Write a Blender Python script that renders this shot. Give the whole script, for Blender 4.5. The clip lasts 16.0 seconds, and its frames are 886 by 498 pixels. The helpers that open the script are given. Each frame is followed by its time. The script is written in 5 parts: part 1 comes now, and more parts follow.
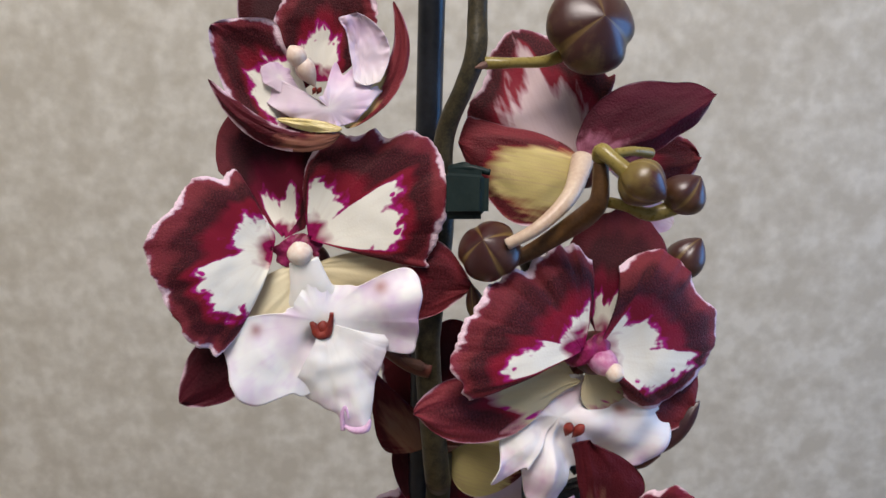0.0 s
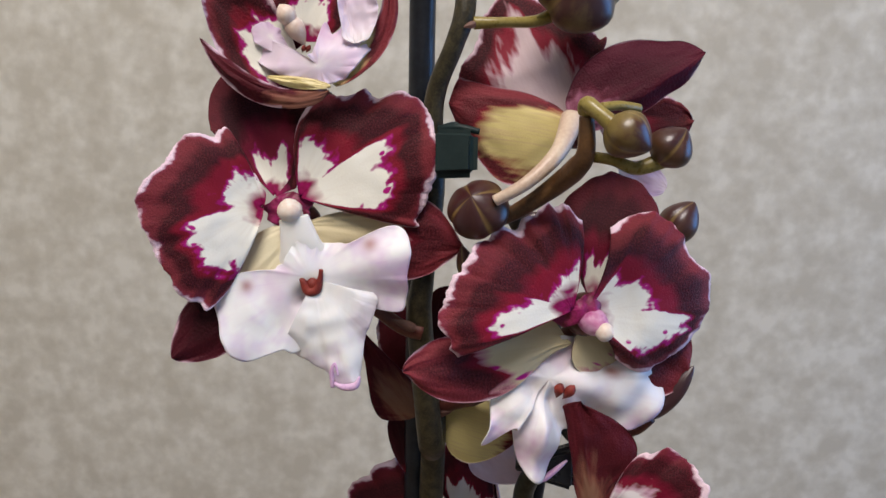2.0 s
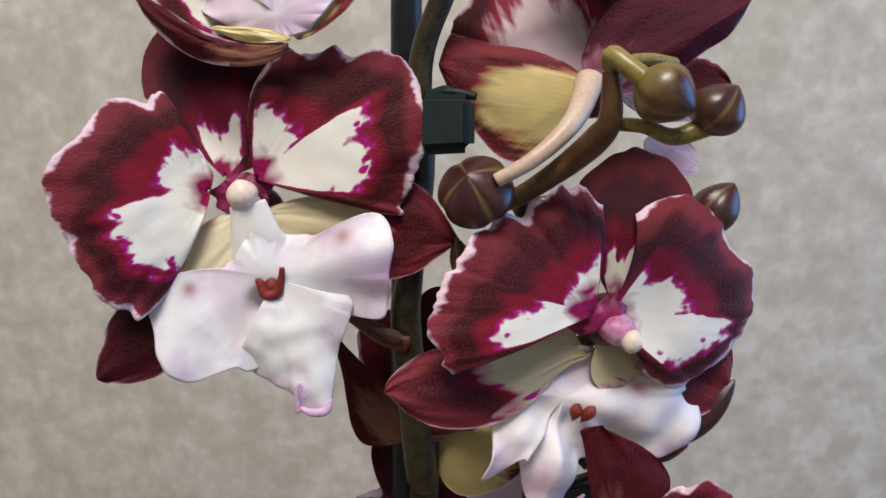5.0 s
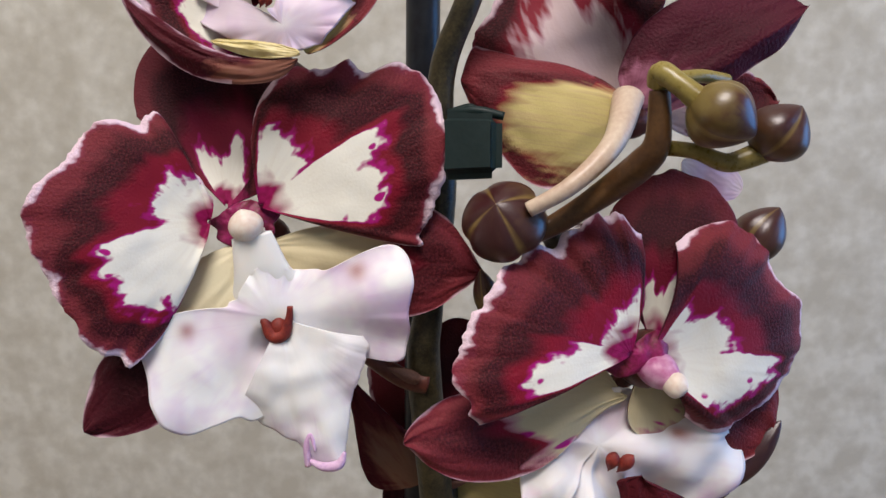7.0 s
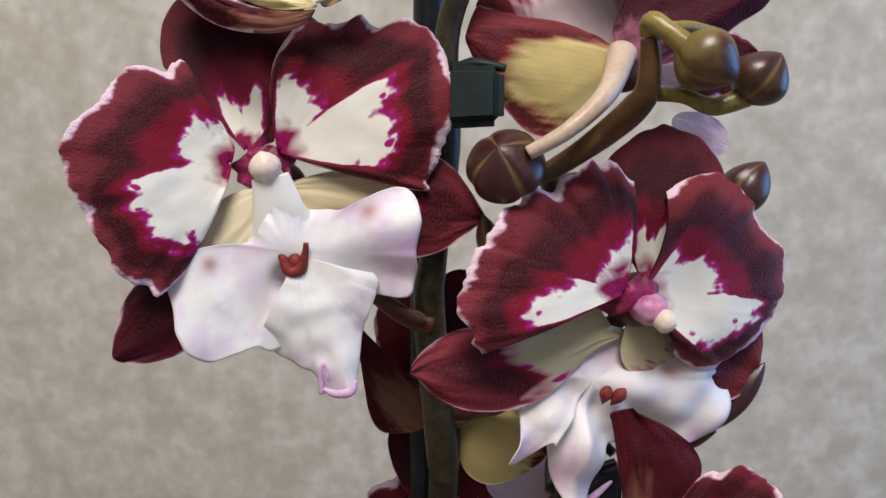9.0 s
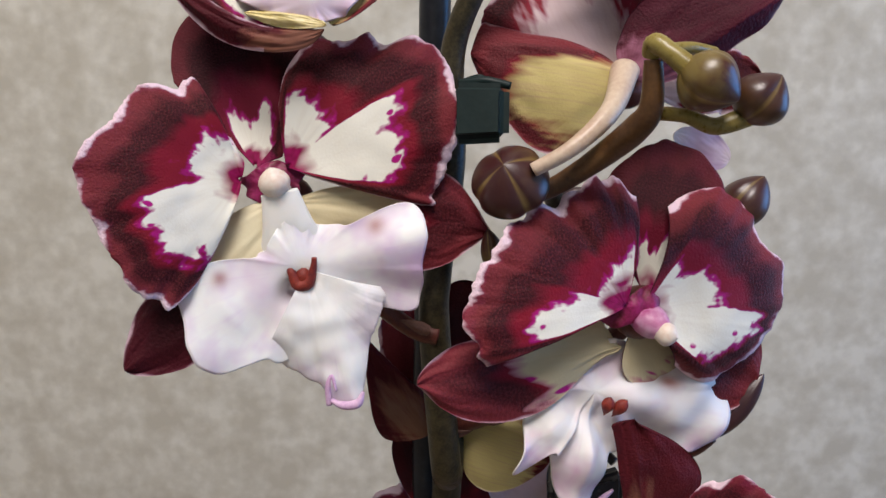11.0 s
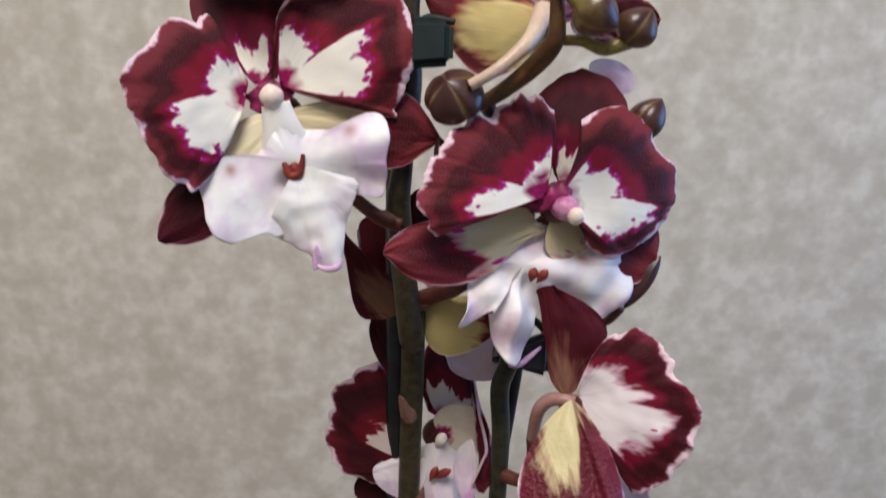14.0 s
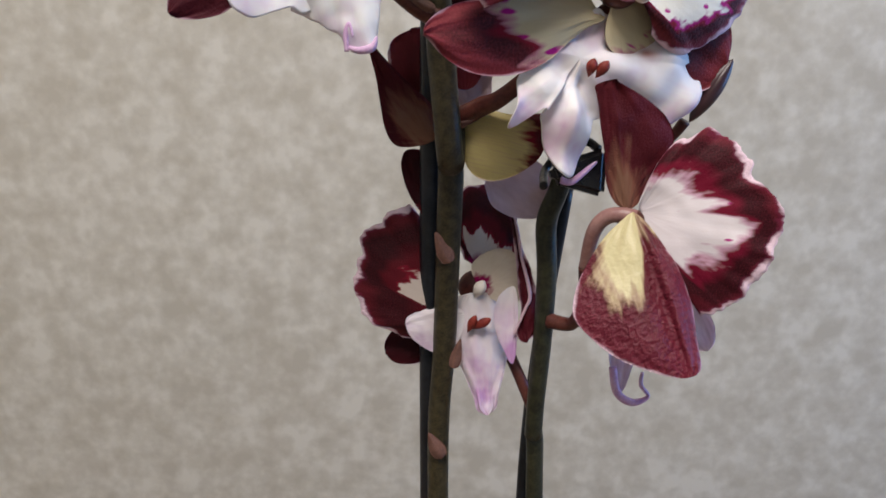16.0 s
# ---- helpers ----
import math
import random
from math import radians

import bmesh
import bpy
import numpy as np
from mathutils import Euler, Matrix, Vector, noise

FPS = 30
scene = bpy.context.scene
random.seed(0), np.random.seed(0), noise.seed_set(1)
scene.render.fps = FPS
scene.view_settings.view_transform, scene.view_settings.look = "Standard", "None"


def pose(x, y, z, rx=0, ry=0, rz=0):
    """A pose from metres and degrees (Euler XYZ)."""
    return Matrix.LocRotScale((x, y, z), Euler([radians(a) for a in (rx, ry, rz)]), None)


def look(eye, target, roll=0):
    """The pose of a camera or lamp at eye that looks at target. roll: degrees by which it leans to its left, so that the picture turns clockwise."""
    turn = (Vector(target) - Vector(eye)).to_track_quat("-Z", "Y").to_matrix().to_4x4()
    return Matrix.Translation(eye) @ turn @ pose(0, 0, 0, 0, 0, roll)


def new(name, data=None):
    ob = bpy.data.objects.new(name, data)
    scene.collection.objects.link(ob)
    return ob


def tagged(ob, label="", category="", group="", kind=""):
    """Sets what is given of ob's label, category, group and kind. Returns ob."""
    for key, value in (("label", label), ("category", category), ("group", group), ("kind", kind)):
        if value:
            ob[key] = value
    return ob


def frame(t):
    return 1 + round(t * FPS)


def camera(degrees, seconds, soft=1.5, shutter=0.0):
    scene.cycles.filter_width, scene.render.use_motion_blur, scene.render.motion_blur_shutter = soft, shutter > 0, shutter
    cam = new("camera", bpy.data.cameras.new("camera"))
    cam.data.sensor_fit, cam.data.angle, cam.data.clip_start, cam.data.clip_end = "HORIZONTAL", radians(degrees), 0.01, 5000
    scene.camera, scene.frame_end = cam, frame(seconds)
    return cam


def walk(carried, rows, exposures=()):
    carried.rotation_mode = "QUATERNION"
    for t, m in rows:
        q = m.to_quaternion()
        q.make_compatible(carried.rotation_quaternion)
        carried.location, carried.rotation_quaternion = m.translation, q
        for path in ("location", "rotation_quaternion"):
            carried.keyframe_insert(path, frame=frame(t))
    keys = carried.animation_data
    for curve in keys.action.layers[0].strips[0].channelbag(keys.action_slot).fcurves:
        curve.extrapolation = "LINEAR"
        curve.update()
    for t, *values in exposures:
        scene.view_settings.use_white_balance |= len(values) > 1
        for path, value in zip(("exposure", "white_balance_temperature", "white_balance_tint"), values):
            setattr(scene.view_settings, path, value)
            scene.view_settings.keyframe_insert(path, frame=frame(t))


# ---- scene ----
# camera: the plant's axes are x right, y away, z up, in centimetres from the first eye
cam = camera(66.0, 16.0, shutter=0.5)
EYE, TILT = 1.25, -10.0
PLANT = pose(0, 0, EYE, TILT, 0, 0)
ROWS = [
    (0.0, -0.000, -0.000, -0.000, -0.000, 0.000, -0.000),
    (0.5, 0.257, -0.832, -0.338, 0.627, 0.317, 0.011),
    (1.0, 0.043, -0.560, -0.396, 0.954, 0.287, 0.022),
    (1.5, 0.228, -0.327, -0.681, 1.133, 0.524, -0.059),
    (2.0, 0.729, -0.075, -1.225, 1.526, 0.611, -0.030),
    (2.5, 0.322, 0.197, -1.356, 1.392, 0.839, 0.124),
    (3.0, 0.505, 0.192, -0.790, 1.315, 0.512, -0.068),
    (3.5, 0.804, 0.330, -1.654, 1.456, 0.533, 0.058),
    (6.0, 0.521, 4.635, -1.108, 0.863, 0.900, 0.729),
    (6.5, 0.251, 4.579, -0.994, 0.715, 1.050, 0.634),
    (7.0, 0.180, 4.431, -0.758, 0.711, 0.959, 0.623),
    (7.5, -0.028, 4.449, -1.123, 0.638, 1.140, 0.543),
    (8.0, -0.273, 3.945, -0.939, 0.500, 1.214, 0.530),
    (8.5, -0.272, 3.684, -0.942, 0.588, 1.012, 0.545),
    (9.0, 0.035, 3.556, -1.889, 0.534, 0.905, 0.376),
    (11.5, -0.129, 3.134, -1.252, 0.390, 0.613, 0.199),
    (12.0, 0.415, 2.391, 0.801, 0.851, 0.373, 0.074),
    (12.5, 0.623, 1.628, 0.968, 0.875, 0.221, -0.033),
    (13.0, 0.587, 0.438, -0.168, 1.155, 0.147, 0.052),
    (13.5, 0.681, 0.142, -2.006, 0.592, 0.116, 0.125),
    (14.0, 0.763, -0.790, -3.648, -0.224, -1.127, 0.481),
    (14.5, 0.593, 0.340, -5.650, -0.160, -1.804, 0.508),
    (15.0, 0.276, 0.687, -7.482, 0.089, -2.786, 0.675),
    (15.5, 0.290, 1.334, -7.439, 0.539, -3.858, 0.674),
    (16.0, -0.137, 1.109, -7.988, 0.703, -3.850, 0.685),
]
walk(cam, [(t, PLANT @ pose(x / 100, y / 100, z / 100, 90 + pitch, roll, yaw)) for t, x, y, z, yaw, pitch, roll in ROWS],
     exposures=[(0.0, -0.2), (12.0, -0.18), (16.0, -0.12)])

# ---- light ----
world = bpy.data.worlds.new("sky")
scene.world = world
world.use_nodes = True
sky = world.node_tree.nodes.new("ShaderNodeTexSky")
sky.sky_type, sky.sun_disc, sky.sun_elevation, sky.sun_rotation = "NISHITA", False, radians(40), radians(200)
world.node_tree.links.new(sky.outputs["Color"], world.node_tree.nodes["Background"].inputs["Color"])
world.node_tree.nodes["Background"].inputs["Strength"].default_value = 0.1


def window_light(name, place, target, width, height, watts, colour):
    data = bpy.data.lights.new(name, "AREA")
    data.shape, data.size, data.size_y, data.energy, data.color = "RECTANGLE", width, height, watts, colour
    ob = new(name, data)
    ob.matrix_world = look(place, target)
    return tagged(ob, kind="structure")


# main soft light from above front; lamp and high window are added, source unseen
window_light("added_top_light", (-0.1, -0.92, 3.1), (0.0, 0.3, 1.1), 1.0, 0.9, 61, (1.05, 0.965, 0.92))
window_light("window_light_side", (1.74, 0.1, 1.35), (0.2, -0.3, 1.2), 1.0, 1.1, 19, (0.12, 0.40, 1.0))


# ---- materials ----
def shader(name):
    m = bpy.data.materials.new(name)
    m.use_nodes = True
    t = m.node_tree
    return m, t, t.nodes["Principled BSDF"]


def node(t, kind, **inputs):
    n = t.nodes.new(kind)
    for key, value in inputs.items():
        key = key.replace("_", " ")
        if isinstance(value, bpy.types.NodeSocket):
            t.links.new(value, n.inputs[key])
        else:
            n.inputs[key].default_value = value
    return n


def maths(t, op, a, b=None, c=None, clamp=False):
    n = t.nodes.new("ShaderNodeMath")
    n.operation, n.use_clamp = op, clamp
    for i, v in enumerate((a, b, c)):
        if v is None:
            continue
        if isinstance(v, bpy.types.NodeSocket):
            t.links.new(v, n.inputs[i])
        else:
            n.inputs[i].default_value = v
    return n.outputs[0]


def ramp(t, fac, stops, ease="LINEAR"):
    n = t.nodes.new("ShaderNodeValToRGB")
    n.color_ramp.interpolation = ease
    e = n.color_ramp.elements
    while len(e) < len(stops):
        e.new(0.5)
    for el, (at, col) in zip(e, stops):
        el.position, el.color = at, (*col, 1)
    t.links.new(fac, n.inputs[0])
    return n.outputs[0]


def blend(t, fac, a, b):
    n = t.nodes.new("ShaderNodeMix")
    n.data_type = "RGBA"
    for i, v in ((0, fac), (6, a), (7, b)):
        if isinstance(v, bpy.types.NodeSocket):
            t.links.new(v, n.inputs[i])
        else:
            n.inputs[i].default_value = v if i == 0 else (*v, 1)
    return n.outputs[2]


def fuzz(t, vector, scale, detail=3, rough=0.55, distortion=0.0):
    return node(t, "ShaderNodeTexNoise", Vector=vector, Scale=scale, Detail=detail, Roughness=rough, Distortion=distortion).outputs[0]


def relief(t, bsdf, height, strength, distance):
    n = node(t, "ShaderNodeBump", Height=height, Strength=strength, Distance=distance)
    t.links.new(n.outputs[0], bsdf.inputs["Normal"])


CREAM = (0.80, 0.78, 0.69)
WHITE = (0.86, 0.85, 0.84)
MAGENTA = (0.34, 0.008, 0.16)
RED = (0.185, 0.007, 0.020)
DARK = (0.022, 0.003, 0.005)
WINE = (0.150, 0.020, 0.027)
PINK = (0.76, 0.58, 0.66)


def petal_paint(name, inner, ragged=0.35, rim=0.046, throat=0.1, band=0.92, halo=MAGENTA, outer=WINE, shine=0.58, streak=0.0, softness=0.05, rough=0.6, glow=RED, pebble=60.0, gloss=0.13, flow=0.62, spread=1.0):
    """A blotched petal: pale where the zone is negative, then a halo, red, a dark band and the wine margin with a pale rim."""
    m, t, b = shader(name)
    uv = node(t, "ShaderNodeUVMap")
    uv.uv_map = "petal"
    rimd = node(t, "ShaderNodeAttribute")
    rimd.attribute_name = "rim"
    info = node(t, "ShaderNodeObjectInfo")
    shift = node(t, "ShaderNodeCombineXYZ", X=maths(t, "MULTIPLY", info.outputs["Random"], 40.0))
    stretched = node(t, "ShaderNodeVectorMath", Vector=uv.outputs[0])
    stretched.operation = "MULTIPLY"
    stretched.inputs[1].default_value = (1.0, flow, 1.0)
    moved = node(t, "ShaderNodeVectorMath", Vector=stretched.outputs[0])
    t.links.new(shift.outputs[0], moved.inputs[1])
    vec = moved.outputs[0]
    turn = node(t, "ShaderNodeAttribute")
    turn.attribute_name = "turn"
    away = node(t, "ShaderNodeVectorMath", Vector=uv.outputs[0])
    away.operation = "LENGTH"
    along = away.outputs["Value"]
    polar = node(t, "ShaderNodeCombineXYZ", X=maths(t, "MULTIPLY", turn.outputs["Fac"], 9.0), Y=maths(t, "MULTIPLY", along, 3.0), Z=maths(t, "MULTIPLY", info.outputs["Random"], 30.0)).outputs[0]
    blot = fuzz(t, vec, 10.0, 1.5, 0.45, 0.6)
    fine = fuzz(t, vec, 30.0, 1.0, 0.5)
    finger = fuzz(t, polar, 1.3, 2.0, 0.55)
    zone = node(t, "ShaderNodeAttribute")
    zone.attribute_name = "zone"
    edge = maths(t, "ADD", zone.outputs["Fac"], maths(t, "MULTIPLY", maths(t, "SUBTRACT", blot, 0.5), ragged * 1.15))
    edge = maths(t, "ADD", edge, maths(t, "MULTIPLY", maths(t, "SUBTRACT", finger, 0.5), ragged * 0.4))
    edge = maths(t, "ADD", edge, maths(t, "MULTIPLY", maths(t, "SUBTRACT", fine, 0.5), ragged * 0.3))
    calm = maths(t, "ADD", zone.outputs["Fac"], maths(t, "MULTIPLY", maths(t, "SUBTRACT", blot, 0.5), ragged * 0.4))
    calm = maths(t, "ADD", calm, maths(t, "MULTIPLY", maths(t, "SUBTRACT", finger, 0.5), ragged * 0.2))
    calm = maths(t, "MAXIMUM", calm, 0.0)
    share = maths(t, "DIVIDE", calm, maths(t, "ADD", calm, maths(t, "ADD", rimd.outputs["Fac"], 0.01)))
    cloud = fuzz(t, vec, 4.5, 2.0, 0.5)
    share = maths(t, "MULTIPLY_ADD", share, spread, maths(t, "MULTIPLY", maths(t, "SUBTRACT", cloud, 0.5), 0.4))
    fac = maths(t, "ADD", share, maths(t, "MULTIPLY", maths(t, "SUBTRACT", finger, 0.5), 0.07), clamp=True)
    dark = tuple(o * (1 - band) + d * band for o, d in zip(outer, DARK))
    far = ramp(t, fac, [(0.0, glow), (0.28, glow), (0.46, dark), (0.66, dark), (0.80, outer), (1.0, tuple(v * 1.15 for v in outer))])
    mask = maths(t, "MULTIPLY_ADD", edge, 1.0 / (0.02 + softness * 0.3), 0.3, True)
    pale = blend(t, maths(t, "MULTIPLY", maths(t, "SUBTRACT", finger, 0.48, clamp=True), 1.6, clamp=True), inner, tuple(v * k for v, k in zip(inner, (0.90, 0.86, 0.84))))
    if halo == MAGENTA:
        dot = maths(t, "MULTIPLY", maths(t, "SUBTRACT", fuzz(t, vec, 15.0, 0.0), 0.74, clamp=True), 22.0, clamp=True)
        dot = maths(t, "MULTIPLY", dot, maths(t, "MULTIPLY", maths(t, "ADD", zone.outputs["Fac"], 0.15, clamp=True), 14.0, clamp=True))
        pale = blend(t, dot, pale, tuple(v * 1.2 for v in MAGENTA))
    far = blend(t, maths(t, "MULTIPLY", maths(t, "SUBTRACT", 0.075, edge, clamp=True), 24.0, clamp=True), far, halo)
    colour = blend(t, mask, pale, far)
    vein_vec = node(t, "ShaderNodeVectorMath", Vector=uv.outputs[0])
    vein_vec.operation = "MULTIPLY"
    vein_vec.inputs[1].default_value = (60.0, 2.5, 1.0)
    vein = fuzz(t, vein_vec.outputs[0], 1.0, 2.0)
    if streak:
        colour = blend(t, maths(t, "MULTIPLY", maths(t, "MULTIPLY", maths(t, "SUBTRACT", vein, 0.45, clamp=True), maths(t, "MULTIPLY_ADD", mask, -0.85, 1.0)), streak), colour, (0.40, 0.22, 0.20))
    murk = maths(t, "MULTIPLY", maths(t, "MULTIPLY", maths(t, "SUBTRACT", blot, 0.5, clamp=True), 3.0, clamp=True), maths(t, "MULTIPLY", maths(t, "SUBTRACT", fac, 0.28, clamp=True), 5.0, clamp=True))
    colour = blend(t, maths(t, "MULTIPLY", murk, band), colour, blend(t, 0.6, colour, DARK))
    velvet = fuzz(t, uv.outputs[0], 80.0, 3.0, 0.65)
    nap = maths(t, "MULTIPLY", maths(t, "MULTIPLY", maths(t, "SUBTRACT", velvet, 0.42, clamp=True), 3.5, clamp=True), maths(t, "MULTIPLY", maths(t, "SUBTRACT", fac, 0.3, clamp=True), 4.0, clamp=True))
    colour = blend(t, maths(t, "MULTIPLY", nap, 0.4), colour, tuple(v * 1.6 + 0.006 for v in outer))
    if throat:
        deep = maths(t, "SUBTRACT", throat, maths(t, "ADD", along, maths(t, "MULTIPLY", maths(t, "SUBTRACT", blot, 0.5), 0.25)))
        colour = blend(t, maths(t, "MULTIPLY", deep, 10.0, clamp=True), colour, blend(t, fine, (0.12, 0.004, 0.02), (0.36, 0.008, 0.12)))
    if rim:
        uneven = maths(t, "ADD", maths(t, "MULTIPLY", maths(t, "MULTIPLY_ADD", fuzz(t, uv.outputs[0], 4.2, 1.0), 2.2, -0.6, True), 0.75), maths(t, "MULTIPLY", fine, 0.3))
        lace = maths(t, "SUBTRACT", maths(t, "MULTIPLY", uneven, rim * 3.0), rimd.outputs["Fac"])
        lace = maths(t, "SUBTRACT", lace, rim * 0.8)
        colour = blend(t, maths(t, "MULTIPLY", maths(t, "ADD", lace, rim * 0.5), 14.0, clamp=True), colour, blend(t, 0.5, colour, (0.33, 0.05, 0.15)))
        colour = blend(t, maths(t, "MULTIPLY", lace, 36.0, clamp=True), colour, PINK)
    t.links.new(colour, b.inputs["Base Color"])
    b.inputs["Roughness"].default_value = shine
    b.inputs["Specular IOR Level"].default_value = gloss
    b.inputs["Sheen Weight"].default_value = 0.03
    b.inputs["Sheen Roughness"].default_value = 0.4
    grain = node(t, "ShaderNodeTexNoise", Vector=uv.outputs[0], Scale=pebble, Detail=4.0)
    height = maths(t, "ADD", maths(t, "MULTIPLY", vein, 0.15), maths(t, "MULTIPLY", grain.outputs[0], 0.8))
    relief(t, b, height, maths(t, "MULTIPLY", maths(t, "MULTIPLY_ADD", maths(t, "SUBTRACT", fac, 0.1, clamp=True), 4.0, 0.2, True), rough), 0.0006)
    return m


def lip_paint(name, base=WHITE, tint=(0.62, 0.43, 0.66), amount=1.6, throat=(0.85, 0.83, 0.78)):
    m, t, b = shader(name)
    uv = node(t, "ShaderNodeUVMap")
    uv.uv_map = "petal"
    sep = node(t, "ShaderNodeSeparateXYZ", Vector=uv.outputs[0])
    obj = node(t, "ShaderNodeTexCoord").outputs["Object"]
    cloud = fuzz(t, obj, 70.0, 3.0, 0.6)
    vein_vec = node(t, "ShaderNodeVectorMath", Vector=uv.outputs[0])
    vein_vec.operation = "MULTIPLY"
    vein_vec.inputs[1].default_value = (34.0, 2.0, 1.0)
    vein = fuzz(t, vein_vec.outputs[0], 1.0, 2.0)
    f = maths(t, "MULTIPLY", maths(t, "SUBTRACT", cloud, 0.42, clamp=True), 2.2 * amount)
    f = maths(t, "ADD", f, maths(t, "MULTIPLY", maths(t, "SUBTRACT", vein, 0.55, clamp=True), 0.5 * amount), clamp=True)
    f = maths(t, "MULTIPLY", f, maths(t, "MULTIPLY", sep.outputs[1], 1.5, clamp=True))
    colour = blend(t, f, base, tint)
    colour = blend(t, maths(t, "SUBTRACT", 0.55, maths(t, "MULTIPLY", sep.outputs[1], 2.0), clamp=True), colour, throat)
    mark = node(t, "ShaderNodeAttribute")
    mark.attribute_name = "zone"
    colour = blend(t, maths(t, "MULTIPLY", mark.outputs["Fac"], maths(t, "MULTIPLY_ADD", cloud, 0.8, 0.4), clamp=True), colour, (0.36, 0.17, 0.15))
    t.links.new(colour, b.inputs["Base Color"])
    b.inputs["Roughness"].default_value = 0.45
    b.inputs["Specular IOR Level"].default_value = 0.3
    b.inputs["Subsurface Weight"].default_value = 0.15
    b.inputs["Subsurface Radius"].default_value = (1.0, 0.7, 0.6)
    b.inputs["Subsurface Scale"].default_value = 0.002
    relief(t, b, maths(t, "ADD", maths(t, "MULTIPLY", vein, 0.25), maths(t, "MULTIPLY", fuzz(t, obj, 350.0), 0.4)), 0.13, 0.0005)
    return m


def mottled(name, a, c, scale, rough=0.5, bump=0.3, distance=0.0004, specular=0.4, metallic=0.0, fine=8.0):
    m, t, b = shader(name)
    obj = node(t, "ShaderNodeTexCoord").outputs["Object"]
    big, small = fuzz(t, obj, scale, 4.0, 0.6), fuzz(t, obj, scale * fine, 3.0)
    f = maths(t, "ADD", maths(t, "MULTIPLY", big, 0.7), maths(t, "MULTIPLY", small, 0.3))
    t.links.new(ramp(t, f, [(0.36, a), (0.64, c)]), b.inputs["Base Color"])
    t.links.new(maths(t, "MULTIPLY_ADD", small, 0.2, rough - 0.1), b.inputs["Roughness"])
    b.inputs["Specular IOR Level"].default_value, b.inputs["Metallic"].default_value = specular, metallic
    relief(t, b, f, bump, distance)
    return m


def bud_paint(name, low, high, seam=(0.42, 0.30, 0.07)):
    """Green-brown bud with streaks along it and pale seams where the sepals meet."""
    m, t, b = shader(name)
    uv = node(t, "ShaderNodeUVMap")
    uv.uv_map = "petal"
    sep = node(t, "ShaderNodeSeparateXYZ", Vector=uv.outputs[0])
    rimd = node(t, "ShaderNodeAttribute")
    rimd.attribute_name = "rim"
    obj = node(t, "ShaderNodeTexCoord").outputs["Object"]
    vec = node(t, "ShaderNodeVectorMath", Vector=uv.outputs[0])
    vec.operation = "MULTIPLY"
    vec.inputs[1].default_value = (11.0, 2.2, 1.0)
    streaks = fuzz(t, vec.outputs[0], 1.0, 3.0)
    spots = fuzz(t, obj, 260.0, 4.0, 0.65)
    f = maths(t, "ADD", maths(t, "MULTIPLY", streaks, 0.55), maths(t, "MULTIPLY", spots, 0.45))
    f = maths(t, "ADD", f, maths(t, "MULTIPLY_ADD", sep.outputs[1], 0.40, -0.2))
    colour = ramp(t, f, [(0.36, low), (0.52, tuple((x + y) / 2 for x, y in zip(low, high))), (0.64, high)])
    line = maths(t, "MULTIPLY", maths(t, "SUBTRACT", 0.042, rimd.outputs["Fac"], clamp=True), 16.0, clamp=True)
    colour = blend(t, maths(t, "MULTIPLY", line, maths(t, "MULTIPLY", spots, 1.3, clamp=True)), colour, seam)
    t.links.new(colour, b.inputs["Base Color"])
    b.inputs["Roughness"].default_value = 0.36
    b.inputs["Specular IOR Level"].default_value = 0.7
    relief(t, b, f, 0.3, 0.0005)
    return m


def wallpaper():
    m, t, b = shader("wallpaper")
    obj = node(t, "ShaderNodeTexCoord").outputs["Object"]
    cells = fuzz(t, obj, 28.0, 2.0, 0.5, 0.1)
    blobs = fuzz(t, obj, 78.0, 2.0, 0.5)
    broad = fuzz(t, obj, 7.0, 3.0)
    weave = fuzz(t, obj, 330.0, 2.0)
    f = maths(t, "ADD", maths(t, "MULTIPLY", cells, 0.51), maths(t, "MULTIPLY", broad, 0.20))
    f = maths(t, "ADD", f, maths(t, "MULTIPLY", weave, 0.03))
    f = maths(t, "ADD", f, maths(t, "MULTIPLY", blobs, 0.24))
    t.links.new(ramp(t, f, [(0.39, (0.470, 0.438, 0.362)), (0.49, (0.536, 0.508, 0.432)), (0.59, (0.622, 0.598, 0.522))]), b.inputs["Base Color"])
    b.inputs["Roughness"].default_value = 0.75
    b.inputs["Specular IOR Level"].default_value = 0.2
    relief(t, b, f, 0.12, 0.002)
    return m


PETAL = petal_paint("blotched_petal", CREAM, ragged=0.26, throat=0.2)
PETAL_STREAK = petal_paint("red_streaked_petal", flow=0.2, inner=(0.60, 0.52, 0.46), ragged=0.34, rim=0.055, throat=0.2, halo=RED, outer=(0.10, 0.008, 0.014), spread=0.9, glow=(0.10, 0.006, 0.012))
# outer and glow are darkened to stand in for shadow on the dorsal sepal
SEPAL_TOP = petal_paint("dorsal_sepal", CREAM, ragged=0.25, rim=0.0, throat=0.17, outer=(0.095, 0.012, 0.018), glow=(0.14, 0.006, 0.022))
# tan inner colour is cream with the shade under the petal painted in
SEPAL_SIDE = petal_paint("lateral_sepal", flow=0.3, inner=(0.56, 0.48, 0.30), ragged=0.32, softness=0.3, rim=0.015, throat=0.0, band=0.75)
# lateral sepal paint darkened: the petal's shadow is put into its colour
SEPAL_SIDE_SHADED = petal_paint("shaded_lateral_sepal", (0.66, 0.60, 0.42), flow=0.3, ragged=0.32, softness=0.3, rim=0.02, throat=0.0, band=0.8, outer=(0.046, 0.004, 0.009), glow=(0.06, 0.004, 0.009))
